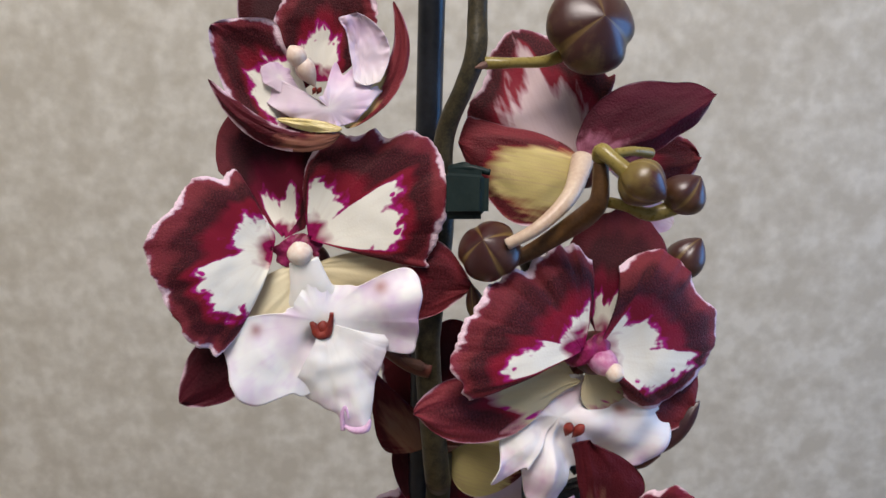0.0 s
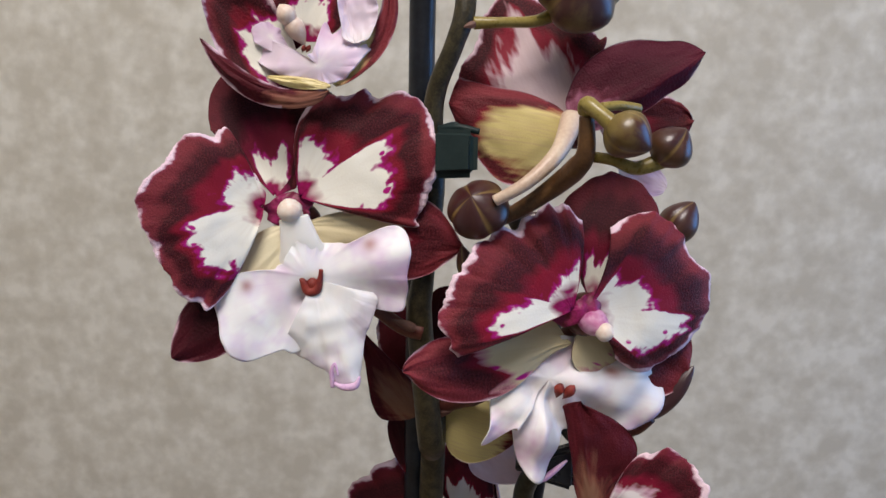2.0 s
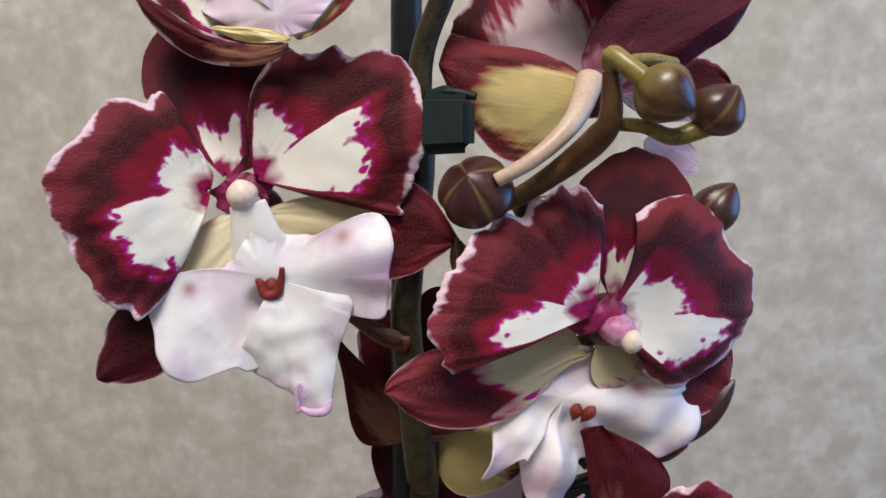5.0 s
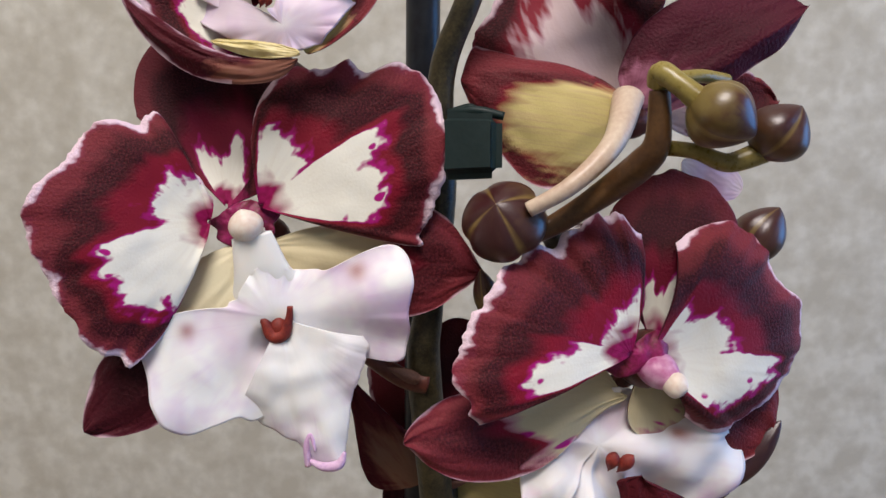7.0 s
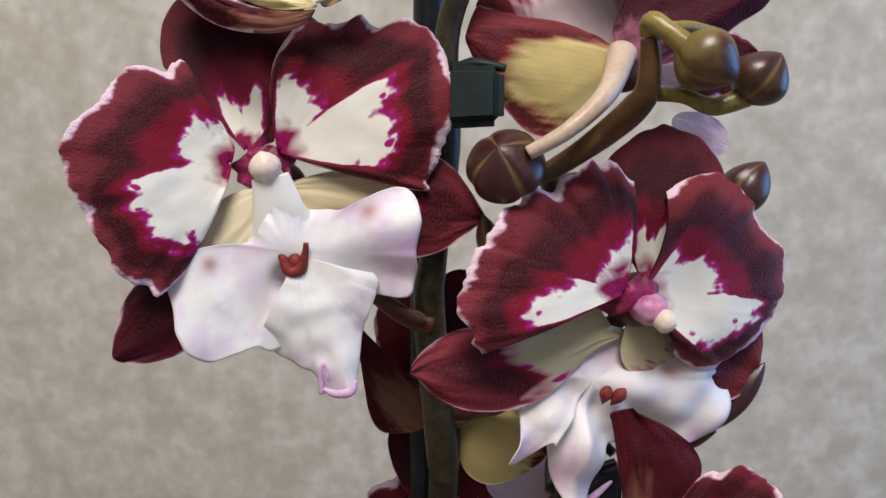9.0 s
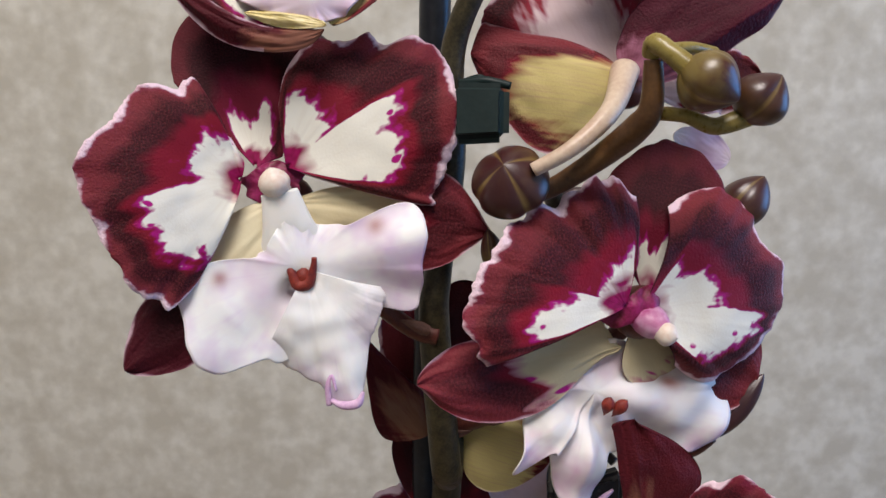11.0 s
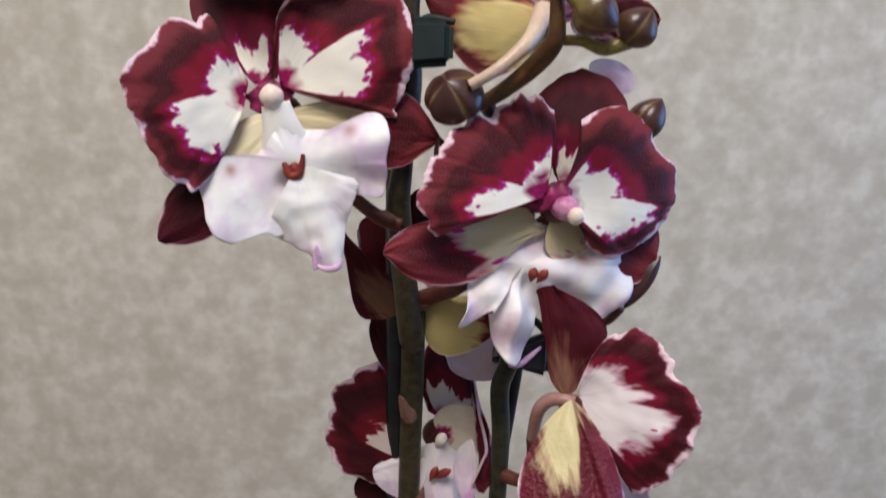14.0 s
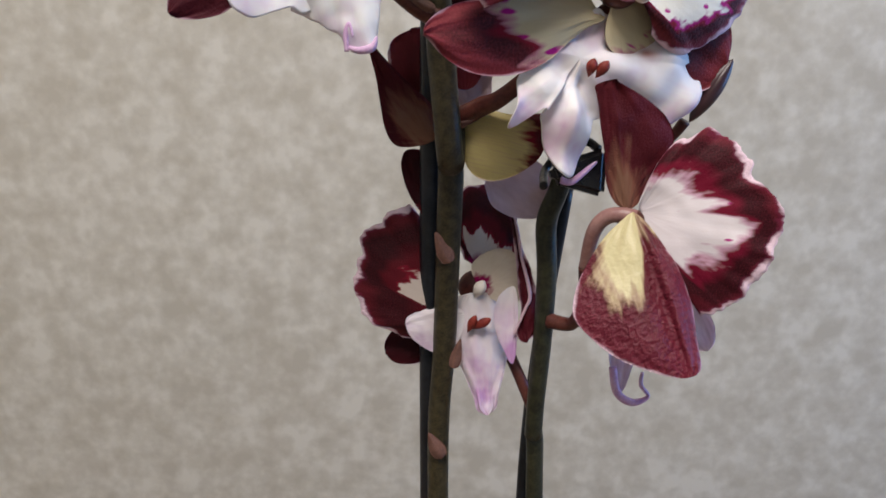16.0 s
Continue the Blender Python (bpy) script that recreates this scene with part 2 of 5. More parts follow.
SEPAL_DARK = petal_paint("dark_sepal", (0.09, 0.006, 0.012), rim=0.012, throat=0.0, band=0.7, outer=(0.040, 0.003, 0.006), ragged=0.2, halo=(0.07, 0.005, 0.01), glow=(0.05, 0.004, 0.008))
SEPAL_PURPLE = petal_paint("purple_sepal", (0.30, 0.12, 0.18), rim=0.01, throat=0.0, band=0.4, outer=(0.062, 0.005, 0.016), halo=(0.13, 0.016, 0.05), streak=0.08, softness=0.6, glow=(0.085, 0.008, 0.022))
SEPAL_YELLOW = petal_paint("yellow_backed_sepal", flow=0.2, inner=(0.55, 0.46, 0.19), ragged=0.4, rim=0.012, throat=0.0, halo=(0.16, 0.015, 0.03), band=0.5, softness=0.5, streak=1.3)
SEPAL_FLAME = petal_paint("yellow_flamed_sepal", flow=0.2, inner=(0.60, 0.54, 0.30), ragged=0.42, rim=0.02, throat=0.0, halo=(0.19, 0.03, 0.04), outer=(0.125, 0.010, 0.024), band=0.1, softness=0.45, streak=0.3, rough=2.2, shine=0.42, pebble=30.0, gloss=0.35, glow=(0.10, 0.007, 0.016))
SEPAL_RIBBON = petal_paint("mottled_sepal", (0.22, 0.09, 0.06), softness=0.6, ragged=0.5, rim=0.02, throat=0.0, halo=(0.12, 0.01, 0.016), outer=(0.060, 0.005, 0.010), band=0.3, glow=(0.08, 0.006, 0.011))
SEPAL_STREAK = petal_paint("streaked_sepal", flow=0.2, inner=(0.20, 0.10, 0.065), ragged=0.5, rim=0.0, throat=0.0, halo=(0.12, 0.010, 0.016), outer=(0.070, 0.006, 0.011), band=0.25, streak=0.12, softness=0.8, glow=(0.08, 0.006, 0.011))
PETAL_BACK = petal_paint("petal_back", (0.52, 0.40, 0.41), flow=0.25, spread=0.8, ragged=0.45, rim=0.03, throat=0.0, streak=0.4, softness=0.35, halo=(0.20, 0.008, 0.05))
PETAL_WHITE = petal_paint("white_centred_petal", (0.74, 0.69, 0.71), flow=0.35, spread=0.85, glow=(0.15, 0.005, 0.022), outer=(0.115, 0.010, 0.020), ragged=0.3, rim=0.045, throat=0.0, softness=0.4, streak=0.2, rough=0.35)
SEPAL_RED = petal_paint("red_petal", RED, ragged=0.3, rim=0.03, throat=0.0, halo=RED, band=0.3)
CREAM_PETAL = petal_paint("cream_petal", (0.62, 0.55, 0.45), ragged=0.2, rim=0.0, throat=0.3)
PALE = petal_paint("pale_petal", (0.58, 0.44, 0.48), ragged=0.2, rim=0.0, throat=0.0)
LIP = lip_paint("white_lip")
# lilac flush, plus a base dulled because less light reaches this lip
LIP_FLUSH = lip_paint("flushed_white_lip", (0.82, 0.785, 0.785), (0.62, 0.41, 0.56), 1.9)
LIP_SOFT = lip_paint("soft_lilac_lip", (0.70, 0.63, 0.66), (0.46, 0.26, 0.48), 1.8)
LIP_PINK = lip_paint("pink_lip", (0.72, 0.60, 0.69), (0.48, 0.27, 0.52), 1.3)
THROAT = mottled("throat_magenta", (0.13, 0.005, 0.022), (0.32, 0.016, 0.13), 220.0, 0.5)
YELLOW = mottled("sepal_yellow", (0.60, 0.48, 0.18), (0.74, 0.64, 0.34), 120.0, 0.4)
LILAC = mottled("lilac_tip", (0.50, 0.26, 0.52), (0.70, 0.50, 0.68), 200.0, 0.4)
COLUMN = mottled("column_cream", (0.78, 0.70, 0.60), (0.82, 0.78, 0.72), 120.0, 0.4)
CAP = mottled("anther_cap_cream", (0.70, 0.52, 0.42), (0.84, 0.78, 0.70), 110.0, 0.4)
COLUMN_PINK = mottled("column_magenta", (0.36, 0.03, 0.18), (0.72, 0.45, 0.62), 70.0, 0.4)
CALLUS = mottled("callus_red", (0.10, 0.008, 0.008), (0.28, 0.035, 0.020), 420.0, 0.6)
STEM = mottled("stem_olive", (0.018, 0.015, 0.007), (0.062, 0.050, 0.024), 420.0, 0.42, 0.4, 0.0005, fine=4.0)
STEM_DARK = mottled("stem_dark_green", (0.012, 0.013, 0.007), (0.042, 0.042, 0.022), 260.0, 0.38, 0.6, 0.0004, fine=4.0)
BRANCH = mottled("branch_brown", (0.06, 0.026, 0.010), (0.12, 0.06, 0.022), 140.0, 0.35)
STEM_LIGHT = mottled("pedicel_green", (0.20, 0.15, 0.035), (0.30, 0.24, 0.07), 140.0, 0.3)
PEDICEL = mottled("pedicel_pale", (0.52, 0.37, 0.28), (0.66, 0.54, 0.42), 120.0, 0.35)
PEDICEL_DULL = mottled("pedicel_dusky", (0.26, 0.13, 0.12), (0.36, 0.21, 0.19), 120.0, 0.35)
BROWN = mottled("pedicel_wine", (0.06, 0.014, 0.012), (0.12, 0.035, 0.025), 160.0, 0.35)
BRACT = mottled("bract_pink", (0.10, 0.045, 0.035), (0.18, 0.09, 0.065), 200.0, 0.6)
BUD = bud_paint("bud_maroon", (0.075, 0.034, 0.014), (0.040, 0.007, 0.008))
BUD_TOP = bud_paint("bud_maroon_olive", (0.15, 0.10, 0.035), (0.045, 0.010, 0.008))
BUD_DARK = bud_paint("bud_dark", (0.05, 0.018, 0.02), (0.03, 0.006, 0.01), (0.08, 0.03, 0.03))
BUD_GREEN = bud_paint("bud_olive", (0.17, 0.12, 0.03), (0.060, 0.014, 0.009))
STAKE = mottled("stake_black", (0.005, 0.006, 0.008), (0.022, 0.025, 0.032), 60.0, 0.35, 0.3, 0.0003, fine=12.0)
CLIP = mottled("clip_plastic", (0.004, 0.013, 0.013), (0.008, 0.020, 0.020), 90.0, 0.5, specular=0.25)
BLACK = mottled("black_plastic", (0.006, 0.006, 0.007), (0.012, 0.012, 0.013), 90.0, 0.3)
WALLPAPER = wallpaper()
PLASTER = mottled("plaster", (0.62, 0.60, 0.56), (0.70, 0.68, 0.64), 6.0, 0.8, 0.2, 0.001)
FLOOR = mottled("floor_wood", (0.20, 0.12, 0.06), (0.30, 0.19, 0.10), 8.0, 0.5)
TABLE = mottled("table_wood", (0.22, 0.14, 0.08), (0.32, 0.21, 0.12), 14.0, 0.45)


# ---- building helpers ----
def spot(p):
    return PLANT @ Vector((p[0] / 100, p[1] / 100, p[2] / 100))


def heading(v):
    return (PLANT.to_3x3() @ Vector(v)).normalized()


def part(name, bm, material, parent, label="", smooth=True):
    me = bpy.data.meshes.new(name)
    bm.normal_update()
    bm.to_mesh(me)
    bm.free()
    for mat in material if isinstance(material, (list, tuple)) else [material]:
        me.materials.append(mat)
    if smooth:
        me.shade_smooth()
    ob = new(name, me)
    if parent is not None:
        ob.parent = parent
    return tagged(ob, label)


def layers(bm):
    uv = bm.loops.layers.uv.get("petal") or bm.loops.layers.uv.new("petal")
    rim = bm.verts.layers.float.get("rim") or bm.verts.layers.float.new("rim")
    for extra in ("zone", "turn"):
        if not bm.verts.layers.float.get(extra):
            bm.verts.layers.float.new(extra)
    rim = bm.verts.layers.float["rim"]
    return uv, rim


def profile(widths, v):
    """Half-width at v of an outline given at seven stations that crowd towards base and tip."""
    w = [0.0, *widths, 0.0]
    x = math.acos(max(-1, min(1, 1 - 2 * v))) / math.pi * (len(w) - 1)
    i = min(int(x), len(w) - 2)
    f = x - i
    p0, p1, p2, p3 = w[max(i - 1, 0)], w[i], w[i + 1], w[min(i + 2, len(w) - 1)]
    if i == 0:
        p0 = -p2
    if i == len(w) - 2:
        p3 = -p1
    return max(0.0, 0.5 * (2 * p1 + (p2 - p0) * f + (2 * p0 - 5 * p1 + 4 * p2 - p3) * f * f + (3 * p1 - p0 - 3 * p2 + p3) * f ** 3))


def petal(bm, base, tip, left, right, face=(0, -1, 0), cup=0.0, bend=0.0, sweep=0.0, ruffle=0.0, waves=5.0, notch=0.0, thick=0.05, seed=0, twist=0.0, crease=0.0, curl=0.0, wavy=0.035, reach=0.3, painted=True, nu=34, nv=64):
    """Adds a thin curved petal from base to tip. left and right: half-widths as shares of the length, on either side of the axis seen from
    where it faces. cup: edges towards the face; bend: the middle of the axis towards the face; sweep: the axis to the left; curl: the tip towards the face.
    reach: how far the pale centre goes, at nine angles from 60 degrees right of the axis to 60 degrees left."""
    uv, rim = layers(bm)
    zone, angle = bm.verts.layers.float["zone"], bm.verts.layers.float["turn"]
    marks = reach if isinstance(reach, tuple) else (reach,) * 9
    b, p = spot(base), spot(tip)
    axis = p - b
    length = axis.length
    a = axis / length
    n = heading(face)
    n = (n - a * n.dot(a)).normalized()
    s = n.cross(a)
    grid, back = [], []
    for j in range(nv + 1):
        v = (1 - math.cos(math.pi * (0.02 + 0.98 * j / nv))) / 2
        wl, wr = profile(left, v), profile(right, v)
        row, brow = [], []
        for i in range(nu + 1):
            q = 2 * i / nu - 1
            u = math.sin(q * math.pi / 2) * 0.35 + q * 0.65
            w = wl if u > 0 else wr
            edge = max(abs(u) ** 3, 0.0) * min(1, v * 2.5)
            edge = max(edge, max(0, (v - 0.75) / 0.25) ** 2 * 0.9)
            wob = noise.noise(Vector((u * 1.7 + seed * 7.3, v * waves + seed, seed * 1.1)))
            wob2 = noise.noise(Vector((u * 3.0 + seed * 3.1, v * waves * 3.4, seed * 2.7 + 9)))
            shrink = 1 - notch * edge * max(0, 0.7 * wob2 + 0.8 * noise.noise(Vector((u * 2, v * 26, seed))))
            ang = twist * v
            dx = u * w * shrink * math.cos(ang)
            dz = u * w * shrink * math.sin(ang)
            d = cup * abs(u) ** 1.8 * (wl + wr) * 0.5 + bend * 4 * v * (1 - v) + dz + curl * max(0, v - 0.6) ** 2 * 4
            d += ruffle * edge * (wob + 0.5 * wob2) - crease * math.exp(-(u * 7) ** 2) * v * (1 - v) * 2
            d += wavy * noise.noise(Vector((u * 1.6, v * 2.6, seed + 3.3))) * min(1, v * 3) + wavy * 0.22 * noise.noise(Vector((u * 6, v * 8, seed + 1.3)))
            along = v * (1 - notch * 0.25 * max(0, (v - 0.7) / 0.3) * max(0, wob2))
            c = b + axis * along + s * ((dx + sweep * 4 * v * (1 - v)) * length) + n * (d * length)
            x = bm.verts.new(c)
            x[rim] = min((1 - abs(u)) * max(w, 0.02), (1 - v) * 1.2) if v > 0.25 else 0.5 * (1 - abs(u)) + 0.1
            x[angle] = math.atan2(u * w, v + 1e-4)
            turn = max(-59.9, min(59.9, math.degrees(math.atan2(u * w, v + 1e-4)))) / 15 + 4
            k = int(turn)
            g = turn - k
            g = g * g * (3 - 2 * g)
            x[zone] = math.hypot(u * w, v) - (marks[k] * (1 - g) + marks[k + 1] * g) if painted else 0.0
            row.append(x)
            y = bm.verts.new(c - n * (thick / 100 * (1 - 0.6 * max(abs(u), v) ** 6)))
            y[rim], y[zone], y[angle] = x[rim], x[zone], x[angle]
            brow.append(y)
            row[-1].index = -1
        grid.append((row, v, wl, wr))
        back.append(brow)

    def face_of(verts, coords, flip, slot):
        f = bm.faces.new(verts[::-1] if flip else verts)
        f.material_index, f.smooth = slot, True
        table = dict(zip(verts, coords))
        for lp in f.loops:
            lp[uv].uv = table[lp.vert]

    def place(i, j):
        _, v, wl, wr = grid[j]
        q = 2 * i / nu - 1
        u = math.sin(q * math.pi / 2) * 0.35 + q * 0.65
        return (u * (wl if u > 0 else wr), v)

    for j in range(nv):
        for i in range(nu):
            ids = ((i, j), (i + 1, j), (i + 1, j + 1), (i, j + 1))
            coords = [place(*k) for k in ids]
            face_of([grid[y][0][x] for x, y in ids], coords, True, 0)
            face_of([back[y][x] for x, y in ids], coords, False, 1)
    for j in range(nv):
        for i in (0, nu):
            k = [grid[j][0][i], grid[j + 1][0][i], back[j + 1][i], back[j][i]]
            c = [place(i, j), place(i, j + 1), place(i, j + 1), place(i, j)]
            face_of(k, c, i == nu, 1)
    for i in range(nu):
        for j in (0, nv):
            k = [grid[j][0][i], back[j][i], back[j][i + 1], grid[j][0][i + 1]]
            c = [place(i, j), place(i, j), place(i + 1, j), place(i + 1, j)]
            face_of(k, c, j == nv, 1)
    return bm


def glide(values, f):
    """A smooth run through even stations, f from 0 to 1."""
    x = f * (len(values) - 1)
    i = min(int(x), len(values) - 2)
    g = x - i
    p0, p1, p2, p3 = values[max(i - 1, 0)], values[i], values[i + 1], values[min(i + 2, len(values) - 1)]
    return max(0.0, 0.5 * (2 * p1 + (p2 - p0) * g + (2 * p0 - 5 * p1 + 4 * p2 - p3) * g * g + (3 * p1 - p0 - 3 * p2 + p3) * g ** 3))


def blade(bm, base, tip, span, radii, marks=None, face=(0, -1, 0), bend=0.03, roll=0.0, ruffle=0.05, waves=0.06, frill=0.02, wavy=0.03, thick=0.05, seed=0, spots=(), na=120, nr=40):
    """Adds a broad petal that fans out from its base. span: its angles either side of the axis to the tip, in degrees, left positive.
    radii and marks: how far its margin and its pale centre reach at even angles over the span, as shares of the length.
    roll: the margin bends away from the face; ruffle and frill: its waves and its fine teeth."""
    uv, rim = layers(bm)
    zone, angle = bm.verts.layers.float["zone"], bm.verts.layers.float["turn"]
    b, p = spot(base), spot(tip)
    length = (p - b).length
    a = (p - b) / length
    n = heading(face)
    n = (n - a * n.dot(a)).normalized()
    s = n.cross(a)
    lines = []
    for k in range(na + 1):
        f = k / na
        deg = span[0] + (span[1] - span[0]) * f
        th = radians(deg)
        reach = glide(radii, f)
        reach *= 1 + frill * (noise.noise(Vector((deg * 0.16, seed, 0.3))) + 0.8 * noise.noise(Vector((deg * 0.47, seed + 5, 0.7))))
        mark = glide(marks, f) if marks else 0.0
        front, rear = [], []
        for j in range(nr + 1):
            q = 0.02 + 0.98 * j / nr
            r = q * reach
            x, y = r * math.cos(th), r * math.sin(th)
            d = bend * 4 * q * (1 - q) - roll * q ** 4
            d += ruffle * q ** 4 * (noise.noise(Vector((deg * waves, seed + 2, q))) + 0.2 * noise.noise(Vector((deg * waves * 3.3, seed + 8, q))))
            d += wavy * min(1, q * 3) * (noise.noise(Vector((x * 2.4, y * 2.4, seed + 3.3))) + 0.25 * noise.noise(Vector((x * 8, y * 8, seed + 1.3))))
            c = b + (a * x + s * y + n * d) * length
            v = bm.verts.new(c)
            w = bm.verts.new(c - n * (thick / 100 * (1 - 0.7 * q ** 6)))
            v[rim] = w[rim] = reach - r
            v[angle] = w[angle] = th
            v[zone] = r - mark if marks else sum(math.exp(-((x - sx) ** 2 + (y - sy) ** 2) / sr ** 2) for sx, sy, sr in spots)
            w[zone] = v[zone]
            front.append((v, (y, x)))
            rear.append((w, (y, x)))
        lines.append((front, rear))

    def quad(corners, slot, flip):
        table = dict(corners)
        f = bm.faces.new([v for v, _ in (corners[::-1] if flip else corners)])
        f.material_index, f.smooth = slot, True
        for lp in f.loops:
            lp[uv].uv = table[lp.vert]

    for k in range(na):
        for j in range(nr):
            for side in (0, 1):
                m0, m1 = lines[k][side], lines[k + 1][side]
                quad([m0[j], m0[j + 1], m1[j + 1], m1[j]], side, side == 1)
        quad([lines[k][0][nr], lines[k][1][nr], lines[k + 1][1][nr], lines[k + 1][0][nr]], 0, False)
        quad([lines[k][0][0], lines[k][1][0], lines[k + 1][1][0], lines[k + 1][0][0]], 1, True)
    for j in range(nr):
        for k in (0, na):
            quad([lines[k][0][j], lines[k][0][j + 1], lines[k][1][j + 1], lines[k][1][j]], 1, k == 0)
    return bm


def fan(bm, centre, size, radii, bend=0.25, folds=(), face=(0, -1, 0), lift=0.0, thick=0.06, seed=0, nr=40, na=240, right=(1, 0, 0), wavy=0.03, spots=(), steps=(), dents=(), droop=0.0):
    """A lobed sheet round a centre: radii, as shares of size, at even angles from the right, counter-clockwise.
    folds: (angle, depth, width) of its valleys. dents: (x, y, depth, width) of hollows. steps: (angle, depth, reach) where a lobe lies over the next one round. droop: the lower part falls away from the face."""
    uv, rim = layers(bm)
    zone = bm.verts.layers.float["zone"]
    c0, n = spot(centre), heading(face)
    x = heading(right)
    x = (x - n * x.dot(n)).normalized()
    y = n.cross(x)
    count, sz = len(radii), size / 100
    rows = []
    for j in range(nr + 1):
        q = 0.015 + 0.985 * j / nr
        front, rear = [], []
        for k in range(na):
            an = k / na * count
            i, g = int(an), an - int(an)
            r0, r1, r2, r3 = (radii[(i + d) % count] for d in (-1, 0, 1, 2))
            r = 0.5 * (2 * r1 + (r2 - r0) * g + (2 * r0 - 5 * r1 + 4 * r2 - r3) * g * g + (3 * r1 - r0 - 3 * r2 + r3) * g ** 3)
            deg = k / na * 360
            rr = r * q * (1 + 0.015 * q * noise.noise(Vector((deg * 0.12, seed, 0))))
            th = radians(deg)
            px, py = rr * math.cos(th), rr * math.sin(th)
            d = lift * math.exp(-(rr / 0.35) ** 2) - bend * rr * rr
            d -= droop * max(0.0, -py - 0.3) ** 2
            for at, deep, wide in folds:
                gap = (deg - at + 180) % 360 - 180
                d -= deep * math.exp(-(gap / wide) ** 2) * min(1, rr * 1.6) ** 2
            for at, deep, far in steps:
                gap = (deg - at + 180) % 360 - 180
                if 0 <= gap < far:
                    d -= deep * (1 - gap / far) * min(1, rr * 1.4)
            for sx, sy, deep, wide in dents:
                d -= deep * math.exp(-((px - sx) ** 2 + (py - sy) ** 2) / wide ** 2)
            d += wavy * (0.4 + q) * noise.noise(Vector((px * 2.2, py * 2.2, seed))) + wavy * 0.9 * q ** 4 * noise.noise(Vector((deg * 0.07, seed + 4, 0.5)))
            p = c0 + (x * px + y * py + n * d) * sz
            a = bm.verts.new(p)
            b = bm.verts.new(p - n * (thick / 100))
            a[rim] = b[rim] = 1 - q
            a[zone] = sum(math.exp(-((px - sx) ** 2 + (py - sy) ** 2) / sr ** 2) for sx, sy, sr in spots)
            front.append(a)
            rear.append(b)
        rows.append((front, rear, q))
    for j in range(nr):
        for k in range(na):
            k2 = (k + 1) % na
            for side in (0, 1):
                v = [rows[j][side][k], rows[j][side][k2], rows[j + 1][side][k2], rows[j + 1][side][k]]
                c = [(k / na * 2, rows[j][2]), ((k + 1) / na * 2, rows[j][2]), ((k + 1) / na * 2, rows[j + 1][2]), (k / na * 2, rows[j + 1][2])]
                table = dict(zip(v, c))
                f = bm.faces.new(v[::-1] if side == 0 else v)
                f.smooth = True
                for lp in f.loops:
                    lp[uv].uv = table[lp.vert]
    for k in range(na):
        k2 = (k + 1) % na
        bm.faces.new((rows[-1][0][k], rows[-1][0][k2], rows[-1][1][k2], rows[-1][1][k])).smooth = True
    bm.faces.new(rows[0][0])
    bm.faces.new(rows[0][1][::-1])
    bmesh.ops.recalc_face_normals(bm, faces=bm.faces)
    return bm


def smooth_path(points, steps):
    pts = [Vector(p) for p in points]
    out = []
    for i in range(len(pts) - 1):
        p0, p1, p2, p3 = pts[max(i - 1, 0)], pts[i], pts[i + 1], pts[min(i + 2, len(pts) - 1)]
        for k in range(steps):
            f = k / steps
            out.append(0.5 * (2 * p1 + (p2 - p0) * f + (2 * p0 - 5 * p1 + 4 * p2 - p3) * f * f + (3 * p1 - p0 - 3 * p2 + p3) * f ** 3))
    return out + [pts[-1]]


def tube(bm, points, radii, steps=8, sides=18, lumps=0.04, seed=0, squash=1.0):
    """A round tube along a smooth path, in plant centimetres, with closed ends."""
    uv, rim = layers(bm)
    centre = smooth_path([spot(p) for p in points], steps)
    rads = [v.x for v in smooth_path([Vector((r / 100, 0, 0)) for r in radii], steps)]
    rings = []
    up = heading((0, -1, 0.2))
    run = 0.0
    for i, c in enumerate(centre):
        d = (centre[min(i + 1, len(centre) - 1)] - centre[max(i - 1, 0)]).normalized()
        run += (c - centre[i - 1]).length if i else 0
        x = (up - d * up.dot(d)).normalized()
        y = d.cross(x)
        ring = []
        for k in range(sides):
            an = 2 * math.pi * k / sides
            r = rads[i] * (1 + lumps * noise.noise(Vector((math.cos(an) * 1.5, math.sin(an) * 1.5 + seed, run * 120))))
            v = bm.verts.new(c + x * (r * math.cos(an)) * squash + y * (r * math.sin(an)))
            v[rim] = 1.0
            ring.append(v)
        rings.append(ring)
    for i in range(len(rings) - 1):
        for k in range(sides):
            k2 = (k + 1) % sides
            bm.faces.new((rings[i][k], rings[i][k2], rings[i + 1][k2], rings[i + 1][k])).smooth = True
    bm.faces.new(rings[0][::-1])
    bm.faces.new(rings[-1])
    return bm


